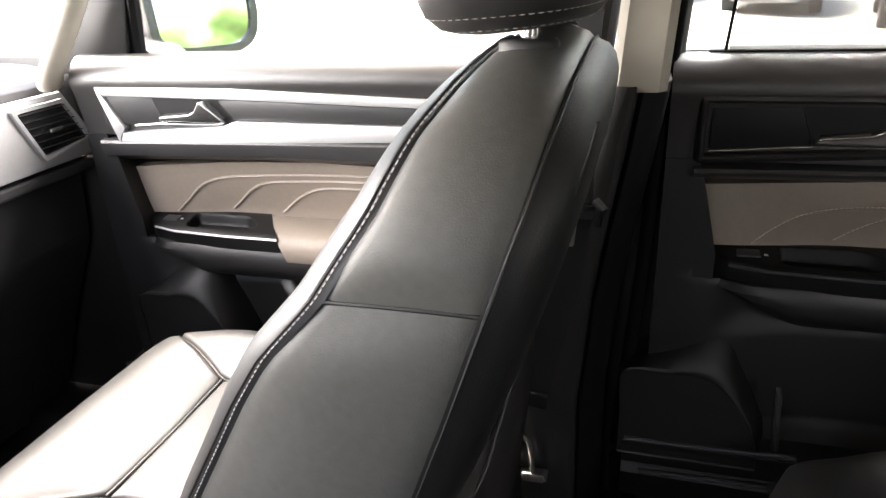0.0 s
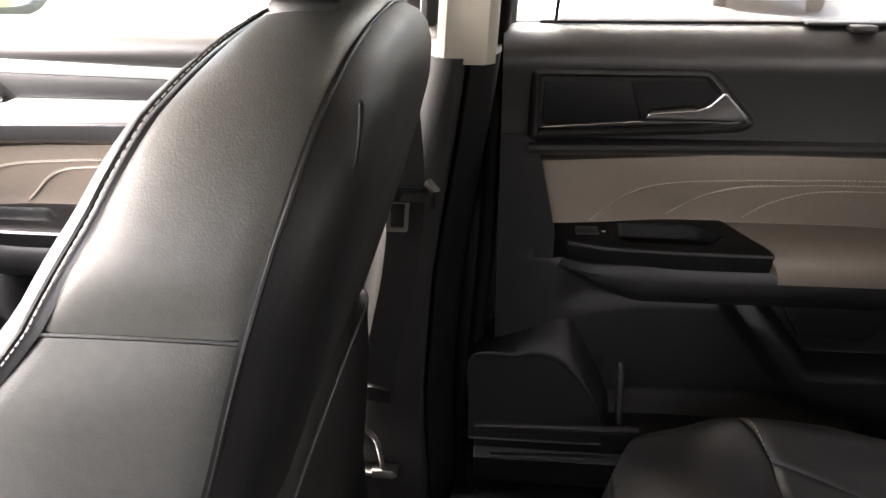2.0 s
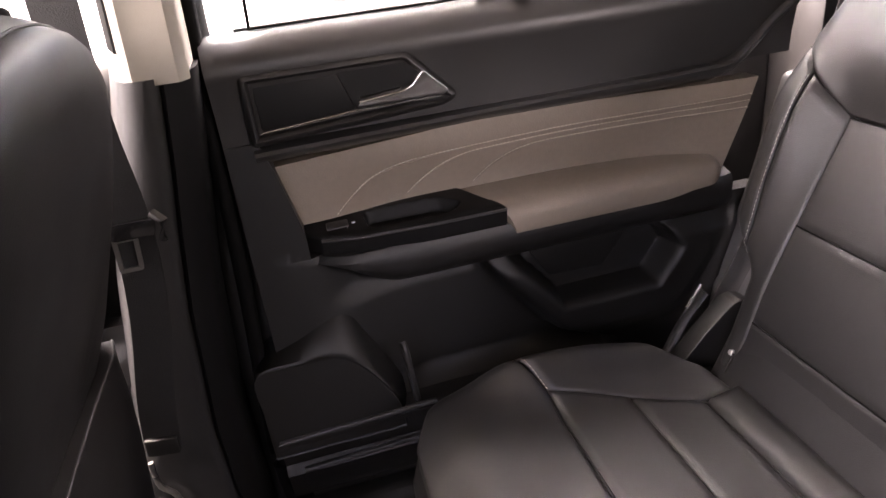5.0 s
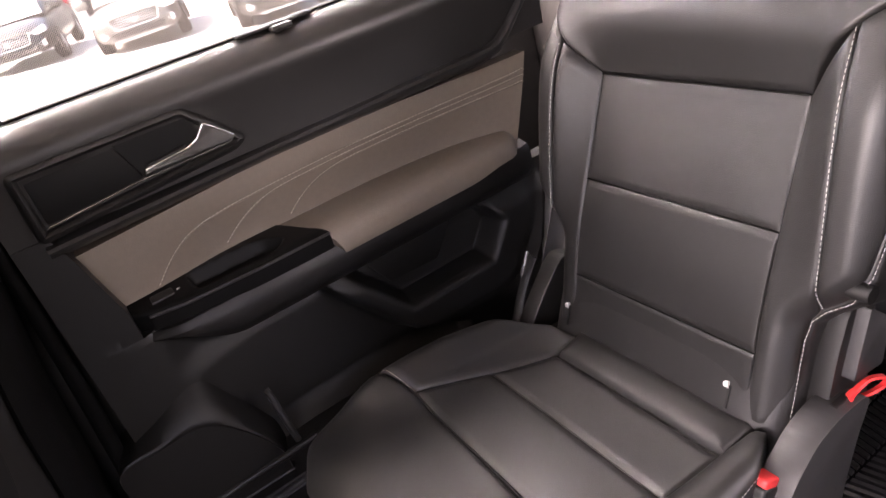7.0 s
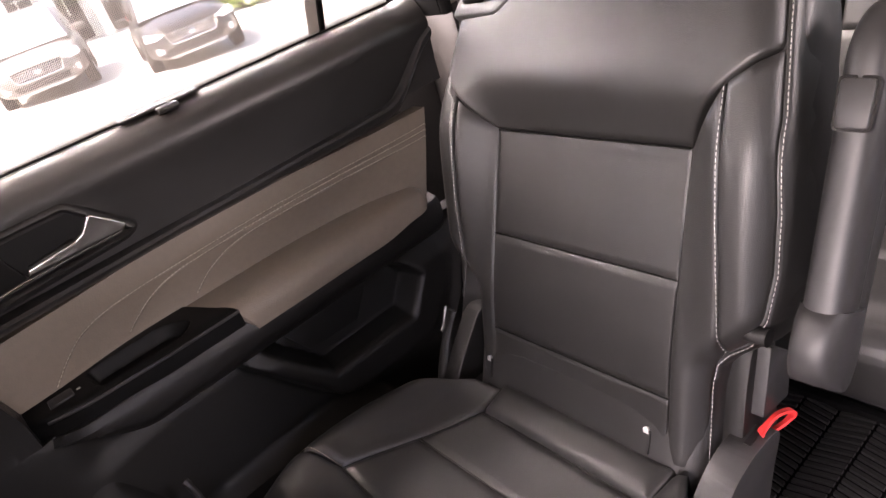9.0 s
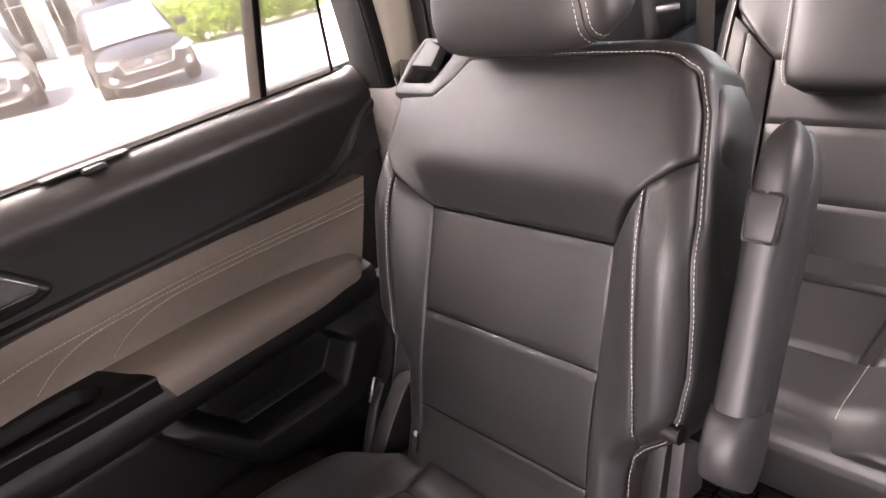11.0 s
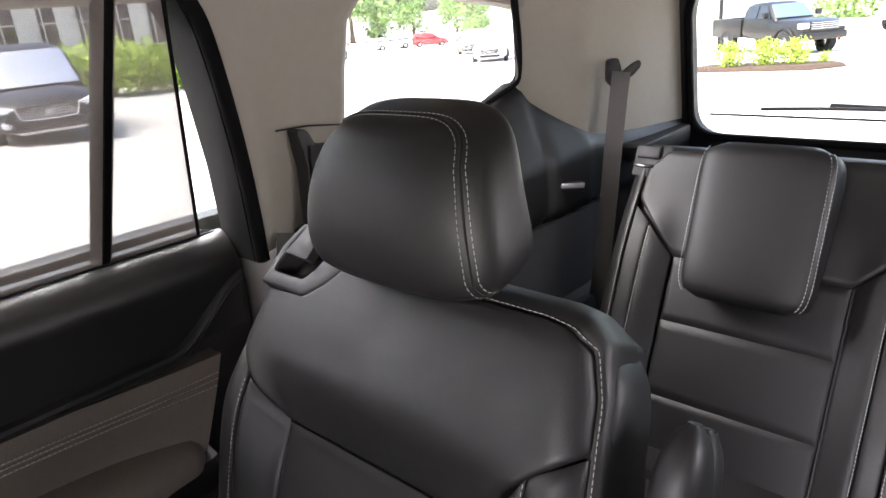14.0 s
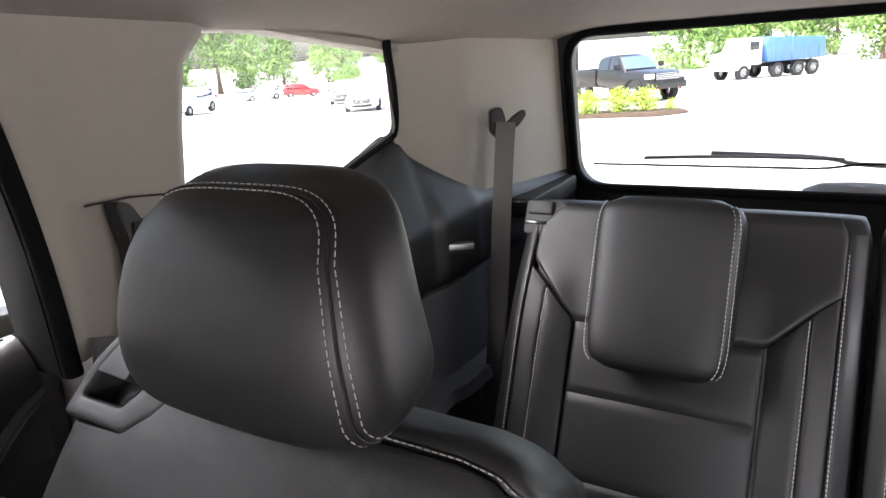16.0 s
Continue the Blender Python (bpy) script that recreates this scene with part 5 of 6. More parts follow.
def third(side, cy, head):
    T = thing("rear_bench_seat", (1.5, cy * side, .3), "black leatherette third-row seat with white stitching", "car seat", "cabin seats")
    g = lambda a, b: .016 * step(.14, .20, abs(a)) * step(.48, .30, b) - .02 * step(.245, .285, abs(a)) - .012 * step(.40, .52, b)
    B = Form((1.582, cy * side, .40), (0, side, 0), UP3, OUT3, g)
    P = []
    for b in np.r_[np.linspace(-.05, .46, 8), np.linspace(.48, .555, 9)]:
        k = max(0, (b - .48) / .0755)
        w = .274 - .012 * k ** 3
        f, r = -.010 - .035 * (1 - math.sqrt(max(0, 1 - k ** 2.2))), -.10
        loop = []
        for t in np.linspace(0, 2 * math.pi, 40, endpoint=False):
            ct, st = math.cos(t), math.sin(t)
            loop.append(B.o + B.a * w * math.copysign(abs(ct) ** .4, ct) + B.b * b + B.n * ((f + r) / 2 + (f - r) / 2 * math.copysign(abs(st) ** .4, st)))
        P.append(loop)
    part("back_shell", grid(P, True, True), LEATHER, T, "", 50)
    for lo, hi in ((-.03, .075), (.075, .215), (.215, .335)):
        part("back_panel", B.panel([(-.147, lo), (-.147, hi)], [(.147, lo), (.147, hi)], 22, 16, .002, .002, .007), LEATHER, T)
    part("shoulder_panel", B.panel([(-.147, .335), (-.205, .392), (-.243, .425), (-.243, .515), (-.23, .542)], [(.147, .335), (.205, .400), (.240, .440), (.240, .50), (.20, .542)], 36, 24, .003, .0028, .009, .02), LEATHER, T)
    for s in (-1, 1):
        part("bolster", B.panel([(s * .152, -.03), (s * .152, .335)], [(s * .205, -.03), (s * .205, .388)], 12, 26, .0015, .002, .006), LEATHER, T)
        part("bolster", B.panel([(s * .207, -.03), (s * .207, .392)], [(s * .240, -.03), (s * .240, .422)], 10, 26, .0012, .002, .006), LEATHER, T)
        part("bolster", B.panel([(s * .242, -.03), (s * .242, .52)], [(s * .270, -.03), (s * .270, .52)], 10, 26, .0012, .002, .006), LEATHER, T)
        part("stitching", stitches(B.line([(s * .2040, -.02), (s * .2040, .386)], 40, .0016), .0042, .0024, .0007, out=OUT3), THREAD, T, "white stitching")
        part("stitching", stitches(B.line([(s * .2450, -.02), (s * .2450, .49 if s < 0 else .45)], 40, .0016), .0042, .0024, .0007, out=OUT3), THREAD, T, "white stitching")
    G = lambda a, b: .02 * step(.15, .22, abs(a)) - .04 * step(.06, -.02, b) - .03 * step(.23, .27, abs(a))
    Cf = Form((1.14, cy * side, .375), (0, side, 0), (1, 0, 0), (0, 0, 1), G)
    part("cushion_body", prism(rounded([(1.125, .24), (1.13, .34), (1.17, .370), (1.62, .370), (1.62, .24)], .03, 5), "y", cy * side - .265, cy * side + .265, .02, 3), LEATHER, T)
    part("cushion_front", Cf.panel([(-.25, .0), (.25, .0)], [(-.25, .165), (.25, .165)], 20, 30), LEATHER, T)
    part("cushion_panel", Cf.panel([(-.145, .168), (-.145, .36)], [(.16, .168), (.16, .36)], 20, 20), LEATHER, T)
    part("cushion_roll", Cf.panel([(-.15, .362), (-.15, .44)], [(.165, .362), (.165, .44)], 20, 12, .010), LEATHER, T)
    for s in (-1, 1):
        part("cushion_bolster", Cf.panel([(s * .165, .168), (s * .165, .44)], [(s * .255, .168), (s * .255, .44)], 12, 22), LEATHER, T)
        part("stitching", stitches(Cf.line([(s * .163, .04), (s * .163, .165)], 20, .004), out=(0, 0, 1)), THREAD, T)
    # folding latch
    c = B.at(.250, .522, -.004)
    M = Matrix.Translation(c) @ Matrix(((UP3[0], 0, OUT3[0], 0), (0, side, 0, 0), (UP3[2], 0, OUT3[2], 0), (0, 0, 0, 1)))
    la = part("latch_surround", moved(prism(rounded([(-.040, -.034), (-.040, .024), (.022, .024), (.024, -.050), (-.012, -.056)], .006, 3), "z", -.030, .006, .003), M), LATCH, T, "dark grey latch surround")
    part("latch_lever", moved(box((-.004, -.030, .004), (.022, .018, .013), .004, 3), M), LATCH, la, "latch lever")
    part("latch_line", moved(box((-.022, -.020, .0075), (-.016, .022, .0105), .001), M), GLOSS, la)
    if head:
        H = []
        for s in np.linspace(0, 1, 22):
            k = max(.05, 1 - abs(2 * s - 1) ** 8) ** (1 / 8)
            c = np.array((1.655, cy * side - .002, .664)) + UP3 * .272 * s
            H.append((c, np.array((0, .109 * k * (.96 + .06 * s), 0)), (OUT3 * (.036 + .012 * s) * k)))
        hr = part("headrest", cushion_loft(H, 56, 5.0), LEATHER, T, "low padded black headrest with white stitching", 60)
        for q in (-1, 1):
            for dz in ((0, .008) if q < 0 else (0,)):
                L = []
                for s in np.linspace(.03, .97, 40):
                    k = max(.05, 1 - abs(2 * s - 1) ** 8) ** (1 / 8)
                    L.append(np.array((1.655, cy * side - .002, .664)) + UP3 * .272 * s + np.array((0, q * (.106 - dz) * k, 0)) + OUT3 * ((.036 + .012 * s) * k * .82 + .001))
                part("stitching", stitches(L, .0042, .0024, .00065, out=OUT3), THREAD, hr, "white stitching")
    return T


third(1, .273, True)
third(-1, .283, False)

# ---- tailgate window ----
def gate_x(z):
    return 2.205 - .22 * (z - .88)
rw = rounded([(-.585, .838), (.585, .838), (.578, 1.181), (-.578, 1.181)], .07, 8)
ro = rounded([(-.70, .74), (.70, .74), (.70, 1.26), (-.70, 1.26)], .02, 8)
def bent(geo):
    return [(v[0] + gate_x(v[2]), v[1], v[2]) for v in geo[0]], geo[1]
setting("trim_tailgate_frame", bent(ring(ro, rw, "x", -.03, .02)), PLASTIC, "black frame round the tailgate window", "window frame")
setting("trim_tailgate_seal", tube([(gate_x(z) - .03, y, z) for y, z in rw + rw[:1]], .010, 8), RUBBER, "rubber seal of the tailgate window", "seal")
V, F = prism(rw, "x", .002, .006)
w2 = setting("window_2", bent((V, F)), GLASS, "tailgate window pane", "window", 10)
w2.visible_shadow = False
wiper = thing("rear_wiper", (2.25, .1, .89), "black rear wiper parked on the tailgate window", "wiper")
# blade and arm of the black wiper in pale grey: glare put into the colour
part("blade", tube([(gate_x(.90) + .03, y, .897 + .01 * math.cos((y - .2) * 5)) for y in np.linspace(.44, .05, 14)], .0040, 8), PALEGREY, wiper, "wiper blade, greyed to paint the glare on it")
part("arm", tube(smooth([(gate_x(.91) + .045, .30, .912), (gate_x(.91) + .05, .10, .905), (gate_x(.91) + .05, .0, .89), (gate_x(.9) + .05, -.25, .888)], 16), .0045, 8), PALEGREY, wiper)
part("rear_lip", tube([(gate_x(.885) + .03, y, .884 + .012 * step(.1, .0, y)) for y in np.linspace(.56, -.56, 40)], .0025, 6), RUBBER, wiper)
part("motor_cover", cushion_loft([((2.215, .02, z), (0, .10 * k, 0), (.03 * k, 0, 0)) for z, k in ((.815, .2), (.825, .9), (.845, 1), (.858, .7), (.862, .2))], 24, 2.5), PALEGREY, wiper, "grey wiper motor cover")

# ---- load floor and rubber mat ----
mat_thing = thing("floor_mat", (1.15, .1, .036), "black rubber floor mat with a chevron tread", "floor mat")
part("mat_base", box((.86, -.30, .036), (1.30, .60, .046), .004), RUBBER, mat_thing)
bars = []
for i in range(30):
    for j in range(14):
        x, y = .885 + .0145 * i, -.27 + .06 * j
        s = 1 if j % 2 else -1
        o = [(x - .004, y), (x + .004, y), (x + .004 + .012, y + .054), (x - .004 + .012, y + .054)] if s > 0 else [(x + .012 - .004, y), (x + .012 + .004, y), (x + .004, y + .054), (x - .004, y + .054)]
        bars.append(prism(o, "z", .044, .052))
tagged(part("tread", join(*bars), GREY, mat_thing, "raised chevron tread"), kind="stuff")
part("mat_rim", join(box((1.285, -.31, .04), (1.305, .61, .064), .004), box((.85, -.31, .04), (.87, .61, .064), .004)), RUBBER, mat_thing)
setting("trim_bench_kick", box((1.32, -.58, .035), (1.42, .60, .26), .02), PLASTIC, "black riser under the third row", "riser")


# ---- outside ----
def ground_z(x, y):
    z = -.48 - .03 * x - .01 * y + min(1.0, .037 * max(0, (y - x) / 1.414 - 1.8))
    far = step(100, 280, math.hypot(x, y))
    return z * (1 - far) + 1.0 * far


LOT = material("pale sunlit lot surface", (0.42, 0.40, 0.385), 0.9, vary=0.10, scale=.25, grain=0.5, grain_scale=60)
reach = [-900, -300, -200, -130, -100, -70, -40] + list(range(-20, 81, 4)) + [100, 130, 160, 200, 250, 300, 900]
P = [[(x, y, ground_z(x, y)) for y in reach] for x in reach]
setting("ground", grid(P), LOT, "pale car park surface reaching the horizon", "ground", 10)

LEAF = material("shrub leaves", (0.30, 0.42, 0.05), 0.6, vary=0.3, scale=2.0, island=0.45)
TREE_LEAF = material("tree leaves", (0.16, 0.27, 0.07), 0.6, vary=0.3, scale=.5, island=0.5)
BARK = material("bark", (0.12, 0.09, 0.065), 0.9, vary=0.3, scale=3, grain=1.0, grain_scale=20)
MULCH = material("mulch", (0.05, 0.03, 0.02), 0.95, vary=0.4, scale=6, grain=1.0, grain_scale=40)


def leaves(blobs, count, size, rng):
    """Leaf clumps: small bent leaves over uneven balls."""
    tot = sum(r[0] ** 2 for _, r in blobs)
    unit = lambda a: a / (np.linalg.norm(a, axis=1, keepdims=True) + 1e-9)
    V = []
    for c, r in blobs:
        m = int(count * r[0] ** 2 / tot)
        d = unit(rng.normal(size=(m, 3)))
        k = rng.uniform(.62, 1.06, m) * (1 + .18 * np.sin(5 * d[:, 0] + 3 * d[:, 1]) * np.cos(4 * d[:, 2]))
        p = np.array(c) + d * np.array(r) * k[:, None]
        u = unit(rng.normal(size=(m, 3)))
        w = unit(np.cross(u, d + .6 * rng.normal(size=(m, 3))))
        s = size * rng.uniform(.6, 1.4, (m, 1))
        n = np.cross(u, w)
        V.append(np.stack([p - u * s, p - w * s * .5 + n * s * .2, p + u * s, p + w * s * .5 + n * s * .2], axis=1).reshape(-1, 3))
    V = np.concatenate(V)
    q = np.arange(0, len(V), 4)
    F = np.concatenate([np.stack([q, q + 1, q + 2], 1), np.stack([q, q + 2, q + 3], 1)])
    return V.tolist(), F.tolist()


def tree(x, y, h, seed):
    rng = np.random.default_rng(seed)
    z = ground_z(x, y)
    T = thing("tree", (x, y, z), "leafy green tree beyond the car park", "tree", "trees round the lot")
    part("trunk", tube([(x, y, z - .2), (x + .1, y, z + h * .3), (x, y + .1, z + h * .6), (x, y, z + h * .85)], [h * .03, h * .024, h * .016, h * .005], 8), BARK, T)
    limbs = []
    for k in range(6):
        a = rng.uniform(0, 6.28); r = h * rng.uniform(.18, .32); zz = z + h * rng.uniform(.28, .55)
        limbs.append(tube([(x, y, zz), (x + r * .6 * math.cos(a), y + r * .6 * math.sin(a), zz + h * .10), (x + r * math.cos(a), y + r * math.sin(a), zz + h * .2)], [h * .011, h * .008, h * .003], 6))
    part("limbs", join(*limbs), BARK, T)
    blobs = []
    for k in range(26):
        a = rng.uniform(0, 6.28); r = h * rng.uniform(0, .38); f = rng.uniform(.07, .92)
        s = h * rng.uniform(.10, .19) * (1.15 - .5 * abs(f - .55))
        blobs.append(((x + r * math.cos(a) * (1.2 - f * .7), y + r * math.sin(a) * (1.2 - f * .7), z + h * f), (s, s, s * .75)))
    part("crown", leaves(blobs, 6000, h * .020, rng), TREE_LEAF, T, "", 180)


def shrub(x, y, r, h, seed, count=1500):
    rng = np.random.default_rng(seed)
    z = ground_z(x, y)
    S = thing("shrub", (x, y, z), "round bright green shrub", "shrub", "shrubs on the lot")
    part("stems", join(*[tube([(x, y, z - .05), (x + r * .4 * math.cos(a), y + r * .4 * math.sin(a), z + h * .6)], [.03, .01], 5) for a in np.linspace(0, 6, 6)]), BARK, S)
    blobs = [((x + r * .4 * math.cos(a), y + r * .4 * math.sin(a), z + h * rng.uniform(.42, .6)), (r * .62, r * .62, h * .48)) for a in np.linspace(0, 5.5, 7)]
    part("foliage", leaves(blobs, count, r * .075, rng), LEAF, S, "", 180)


# vehicles: built along x with the nose at +x, on wheels at z 0
DARK_GLASS = material("dark vehicle glass", (0.02, 0.022, 0.025), 0.06, vary=0.05, scale=2, coat=.5)
WINDSCREEN = material("sky-reflecting windscreen", (0.85, 0.86, 0.87), 0.12, 1.0, vary=0.05, scale=2)
TYRE = material("tyre", (0.02, 0.02, 0.02), 0.85, vary=0.2, scale=6)
RIM = material("alloy rim", (0.45, 0.45, 0.46), 0.3, 0.9, vary=0.1, scale=5)
LAMP = material("lamp glass", (0.75, 0.76, 0.78), 0.12, vary=0.05, scale=9)
TAIL = material("red lamp glass", (0.5, 0.02, 0.02), 0.2, vary=0.05, scale=9)
PAINTS = {}


def paint(name, color):
    if name not in PAINTS:
        PAINTS[name] = material(name, color, 0.34, vary=0.04, scale=1.0, coat=.3)
    return PAINTS[name]


def body_loft(stations, n=28, power=4.0):
    """Cross sections (x, half width, bottom, top, top half width) of a vehicle body."""
    P = []
    for x, w, lo, hi, wt in stations:
        r = []
        for t in np.linspace(0, 2 * math.pi, n, endpoint=False):
            ct, st = math.cos(t), math.sin(t)
            zz = (lo + hi) / 2 + (hi - lo) / 2 * math.copysign(abs(st) ** (2 / power), st)
            k = (zz - lo) / max(1e-6, hi - lo)
            r.append((x, (w + (wt - w) * k ** 2) * math.copysign(abs(ct) ** (2 / power), ct), zz))
        P.append(r)
    return grid(P, True, True)


def wheels(T, xs, half, r, width=.24):
    for x in xs:
        for s in (-1, 1):
            y = s * (half - width / 2 + .01)
            pts = [(r * .55, -.5), (r * .93, -.5), (r, -.38), (r, .38), (r * .93, .5), (r * .55, .5)]
            P = [[(x + q * math.cos(t), y + h * width, r + q * math.sin(t)) for q, h in pts] for t in np.linspace(0, 2 * math.pi, 25)]
            w = part("wheel", grid(P, True), TYRE, T, local=True)
            spokes = []
            for k in range(5):
                a = k * 2 * math.pi / 5
                spokes.append(moved(box((.0, -.03, -.035), (r * .56, .03, .035), .01), Matrix.Translation((x, y + s * width * .36, r)) @ Matrix.Rotation(-a, 4, "Y")))
            spokes.append(moved(box((-.07, -.04, -.07), (.07, .04, .07), .02), Matrix.Translation((x, y + s * width * .36, r))))
            rim = grid([[(x + q * math.cos(t), y + s * width * h, r + q * math.sin(t)) for q, h in ((r * .60, .48), (r * .56, .40), (r * .50, .05), (.02, .02))] for t in np.linspace(0, 2 * math.pi, 25)])
            part("rim", join(rim, *spokes), RIM, w, "alloy rim", local=True)


def suv(x, y, yaw, color, label, length=4.6, width=1.86, height=1.68, group="parked vehicles"):
    T = thing("parked_suv", (x, y, ground_z(x, y)), label, "car", group)
    T.rotation_euler = (radians(0.5), radians(1.5), yaw)
    L, W, H = length / 2, width / 2, height
    p = dict(local=True)
    part("body", body_loft([(-L, W * .80, .45, .95, W * .7), (-L + .12, W * .96, .32, 1.08, W * .85), (-L * .55, W, .24, 1.06, W * .94), (0, W, .22, 1.02, W * .95), (L * .42, W, .24, 1.02, W * .93), (L * .62, W * .99, .26, 1.0, W * .9), (L * .86, W * .95, .28, .92, W * .82), (L * .97, W * .84, .30, .82, W * .7), (L, W * .74, .34, .72, W * .66)]), color, T, **p)
    part("cabin", body_loft([(-L * .93, W * .80, .95, 1.15, W * .72), (-L * .80, W * .88, .95, H * .95, W * .68), (-L * .3, W * .9, .95, H, W * .70), (L * .08, W * .9, .95, H * .985, W * .70), (L * .20, W * .89, .95, H * .92, W * .70), (L * .52, W * .86, .93, 1.02, W * .78)], power=5), color, T, **p)
    def scr(x0, z0, x1, z1, w0, w1):
        return slab([[(x0, -w0, z0), (x0 + .03, 0, z0 + .01), (x0, w0, z0)], [(x1, -w1, z1), (x1 + .03, 0, z1 + .01), (x1, w1, z1)]], (-.02, 0, -.01))
    part("windscreen", scr(L * .515, 1.04, L * .19, H * .94, W * .80, W * .66), WINDSCREEN, T, "bright windscreen mirroring the sky", **p)
    for s in (-1, 1):
        for xa, xb, xc, xd in ((L * .36, L * .10, L * -.12, L * -.12), (-L * .15, -L * .16, -L * .5, -L * .5), (-L * .53, -L * .53, -L * .84, -L * .76)):
            part("side_window", slab([[(xa, s * W * .905, 1.06), (xd if xd != xa else xd, s * W * .915, 1.06)], [(xb, s * W * .745, H * .90), (xc if xc != xd else xc, s * W * .745, H * .90)]], (0, -s * .02, 0)), DARK_GLASS, T, **p)
        part("headlight", prism(rounded([(s * W * .52, .76), (s * W * .90, .86), (s * W * .93, .72), (s * W * .62, .68)], .02, 3), "x", L * .90, L * .985, .015), LAMP, T, "clear headlight", **p)
        part("fog_lamp", prism(rounded([(s * W * .62, .52), (s * W * .80, .56), (s * W * .80, .44), (s * W * .66, .42)], .02, 3), "x", L * .93, L * 1.0, .01), LAMP, T, **p)
        part("side_mirror", moved(box((-.09, -.13, -.08), (.09, .13, .08), .04, 3), Matrix.Translation((L * .36, s * (W + .10), 1.10))), color, T, **p)
        part("tail_lamp", box((-L - .01, s * W * .78 - .12, .80), (-L + .12, s * W * .78 + .12, 1.02), .02), TAIL, T, **p)
    gr = part("grille", prism(rounded([(-W * .52, .78), (W * .52, .78), (W * .44, .56), (-W * .44, .56)], .03, 4), "x", L * .93, L * 1.005, .012), GLOSS, T, "dark grille with chrome bars", **p)
    part("grille_frame", tube([(L * 1.008, y, z) for y, z in smooth([(-W * .54, .79), (-W * .49, .62), (-W * .42, .555), (0, .545), (W * .42, .555), (W * .49, .62), (W * .54, .79)], 30)], .016, 8), CHROME, gr, "chrome grille frame", **p)
    for k in range(4):
        part("bar", box((L * .99, -W * (.48 - .03 * k), .605 + .045 * k), (L * 1.012, W * (.48 - .03 * k), .617 + .045 * k), .004), CHROME, gr, **p)
    part("emblem", prism([(.06 * math.cos(t), .665 + .045 * math.sin(t)) for t in np.linspace(0, 6.28, 16, endpoint=False)], "x", L * 1.0, L * 1.02, .004), CHROME, gr, **p)
    part("air_intake", prism(rounded([(-W * .60, .50), (W * .60, .50), (W * .52, .38), (-W * .52, .38)], .03, 4), "x", L * .93, L * 1.004, .012), GLOSS, T, **p)
    part("skid_plate", prism(rounded([(-W * .62, .345), (W * .62, .345), (W * .55, .30), (-W * .55, .30)], .01, 3), "x", L * .90, L * 1.0, .008), SILVER, T, "silver skid plate", **p)
    wheels(T, (L * .62, -L * .60), W, .35)
    return T


def pickup(x, y, yaw, color, label):
    T = thing("parked_pickup", (x, y, ground_z(x, y)), label, "pickup", "parked vehicles")
    T.rotation_euler = (0, 0, yaw)
    p = dict(local=True)
    W = 1.0
    part("hood", body_loft([(1.15, W * .98, .62, 1.34, W * .92), (1.9, W, .60, 1.34, W * .9), (2.6, W * .97, .58, 1.30, W * .86), (2.85, W * .93, .60, 1.22, W * .84)], power=6), color, T, **p)
    part("cab", body_loft([(-.75, W * .97, .60, 1.90, W * .74), (-.55, W, .55, 1.98, W * .74), (.3, W, .55, 2.0, W * .75), (.7, W, .55, 1.93, W * .76), (1.25, W * .98, .58, 1.36, W * .88)], power=6), color, T, **p)
    part("bed", join(box((-2.85, -W, .70), (-.78, -W + .10, 1.36), .03), box((-2.85, W - .10, .70), (-.78, W, 1.36), .03), box((-2.85, -W, .70), (-2.75, W, 1.36), .03), box((-2.85, -W, .62), (-.78, W, .74), .02)), color, T, **p)
    part("windscreen", slab([[(1.22, -W * .82, 1.40), (1.26, 0, 1.40), (1.22, W * .82, 1.40)], [(.72, -W * .70, 1.90), (.76, 0, 1.91), (.72, W * .70, 1.90)]], (-.02, 0, 0)), WINDSCREEN, T, **p)
    for s in (-1, 1):
        for x0, x1, x2, x3 in ((1.0, .62, .18, .18), (.12, .12, -.58, -.52)):
            part("side_window", slab([[(x0, s * W * .955, 1.38), (x3, s * W * .955, 1.38)], [(x1, s * W * .80, 1.86), (x2, s * W * .80, 1.86)]], (0, -s * .02, 0)), DARK_GLASS, T, **p)
        part("headlight", box((2.62, s * .80 - .16, 1.0), (2.90, s * .80 + .16, 1.2), .03), LAMP, T, **p)
        part("tow_hook", box((2.86, s * .55 - .05, .60), (2.95, s * .55 + .05, .68), .015), TAIL, T, "red tow hook", **p)
        part("wheel_arch", tube([(1.95 + .56 * math.cos(t), s * W, .46 + .56 * math.sin(t)) for t in np.linspace(0, math.pi, 16)], .05, 8), PLASTIC, T, **p)
        part("side_mirror", box((.95, s * 1.18 - .12, 1.40), (1.10, s * 1.18 + .12, 1.62), .04), color, T, **p)
    gr = part("grille", box((2.80, -.60, .92), (2.90, .60, 1.24), .03), GLOSS, T, "dark grille with chrome bars", **p)
    for k in range(4):
        part("bar", box((2.88, -.58, .97 + .07 * k), (2.92, .58, 1.0 + .07 * k), .006), CHROME, gr, **p)
    part("bumper", box((2.70, -.96, .58), (2.95, .96, .86), .05), color, T, **p)
    wheels(T, (1.95, -1.75), W, .46, .30)
    return T


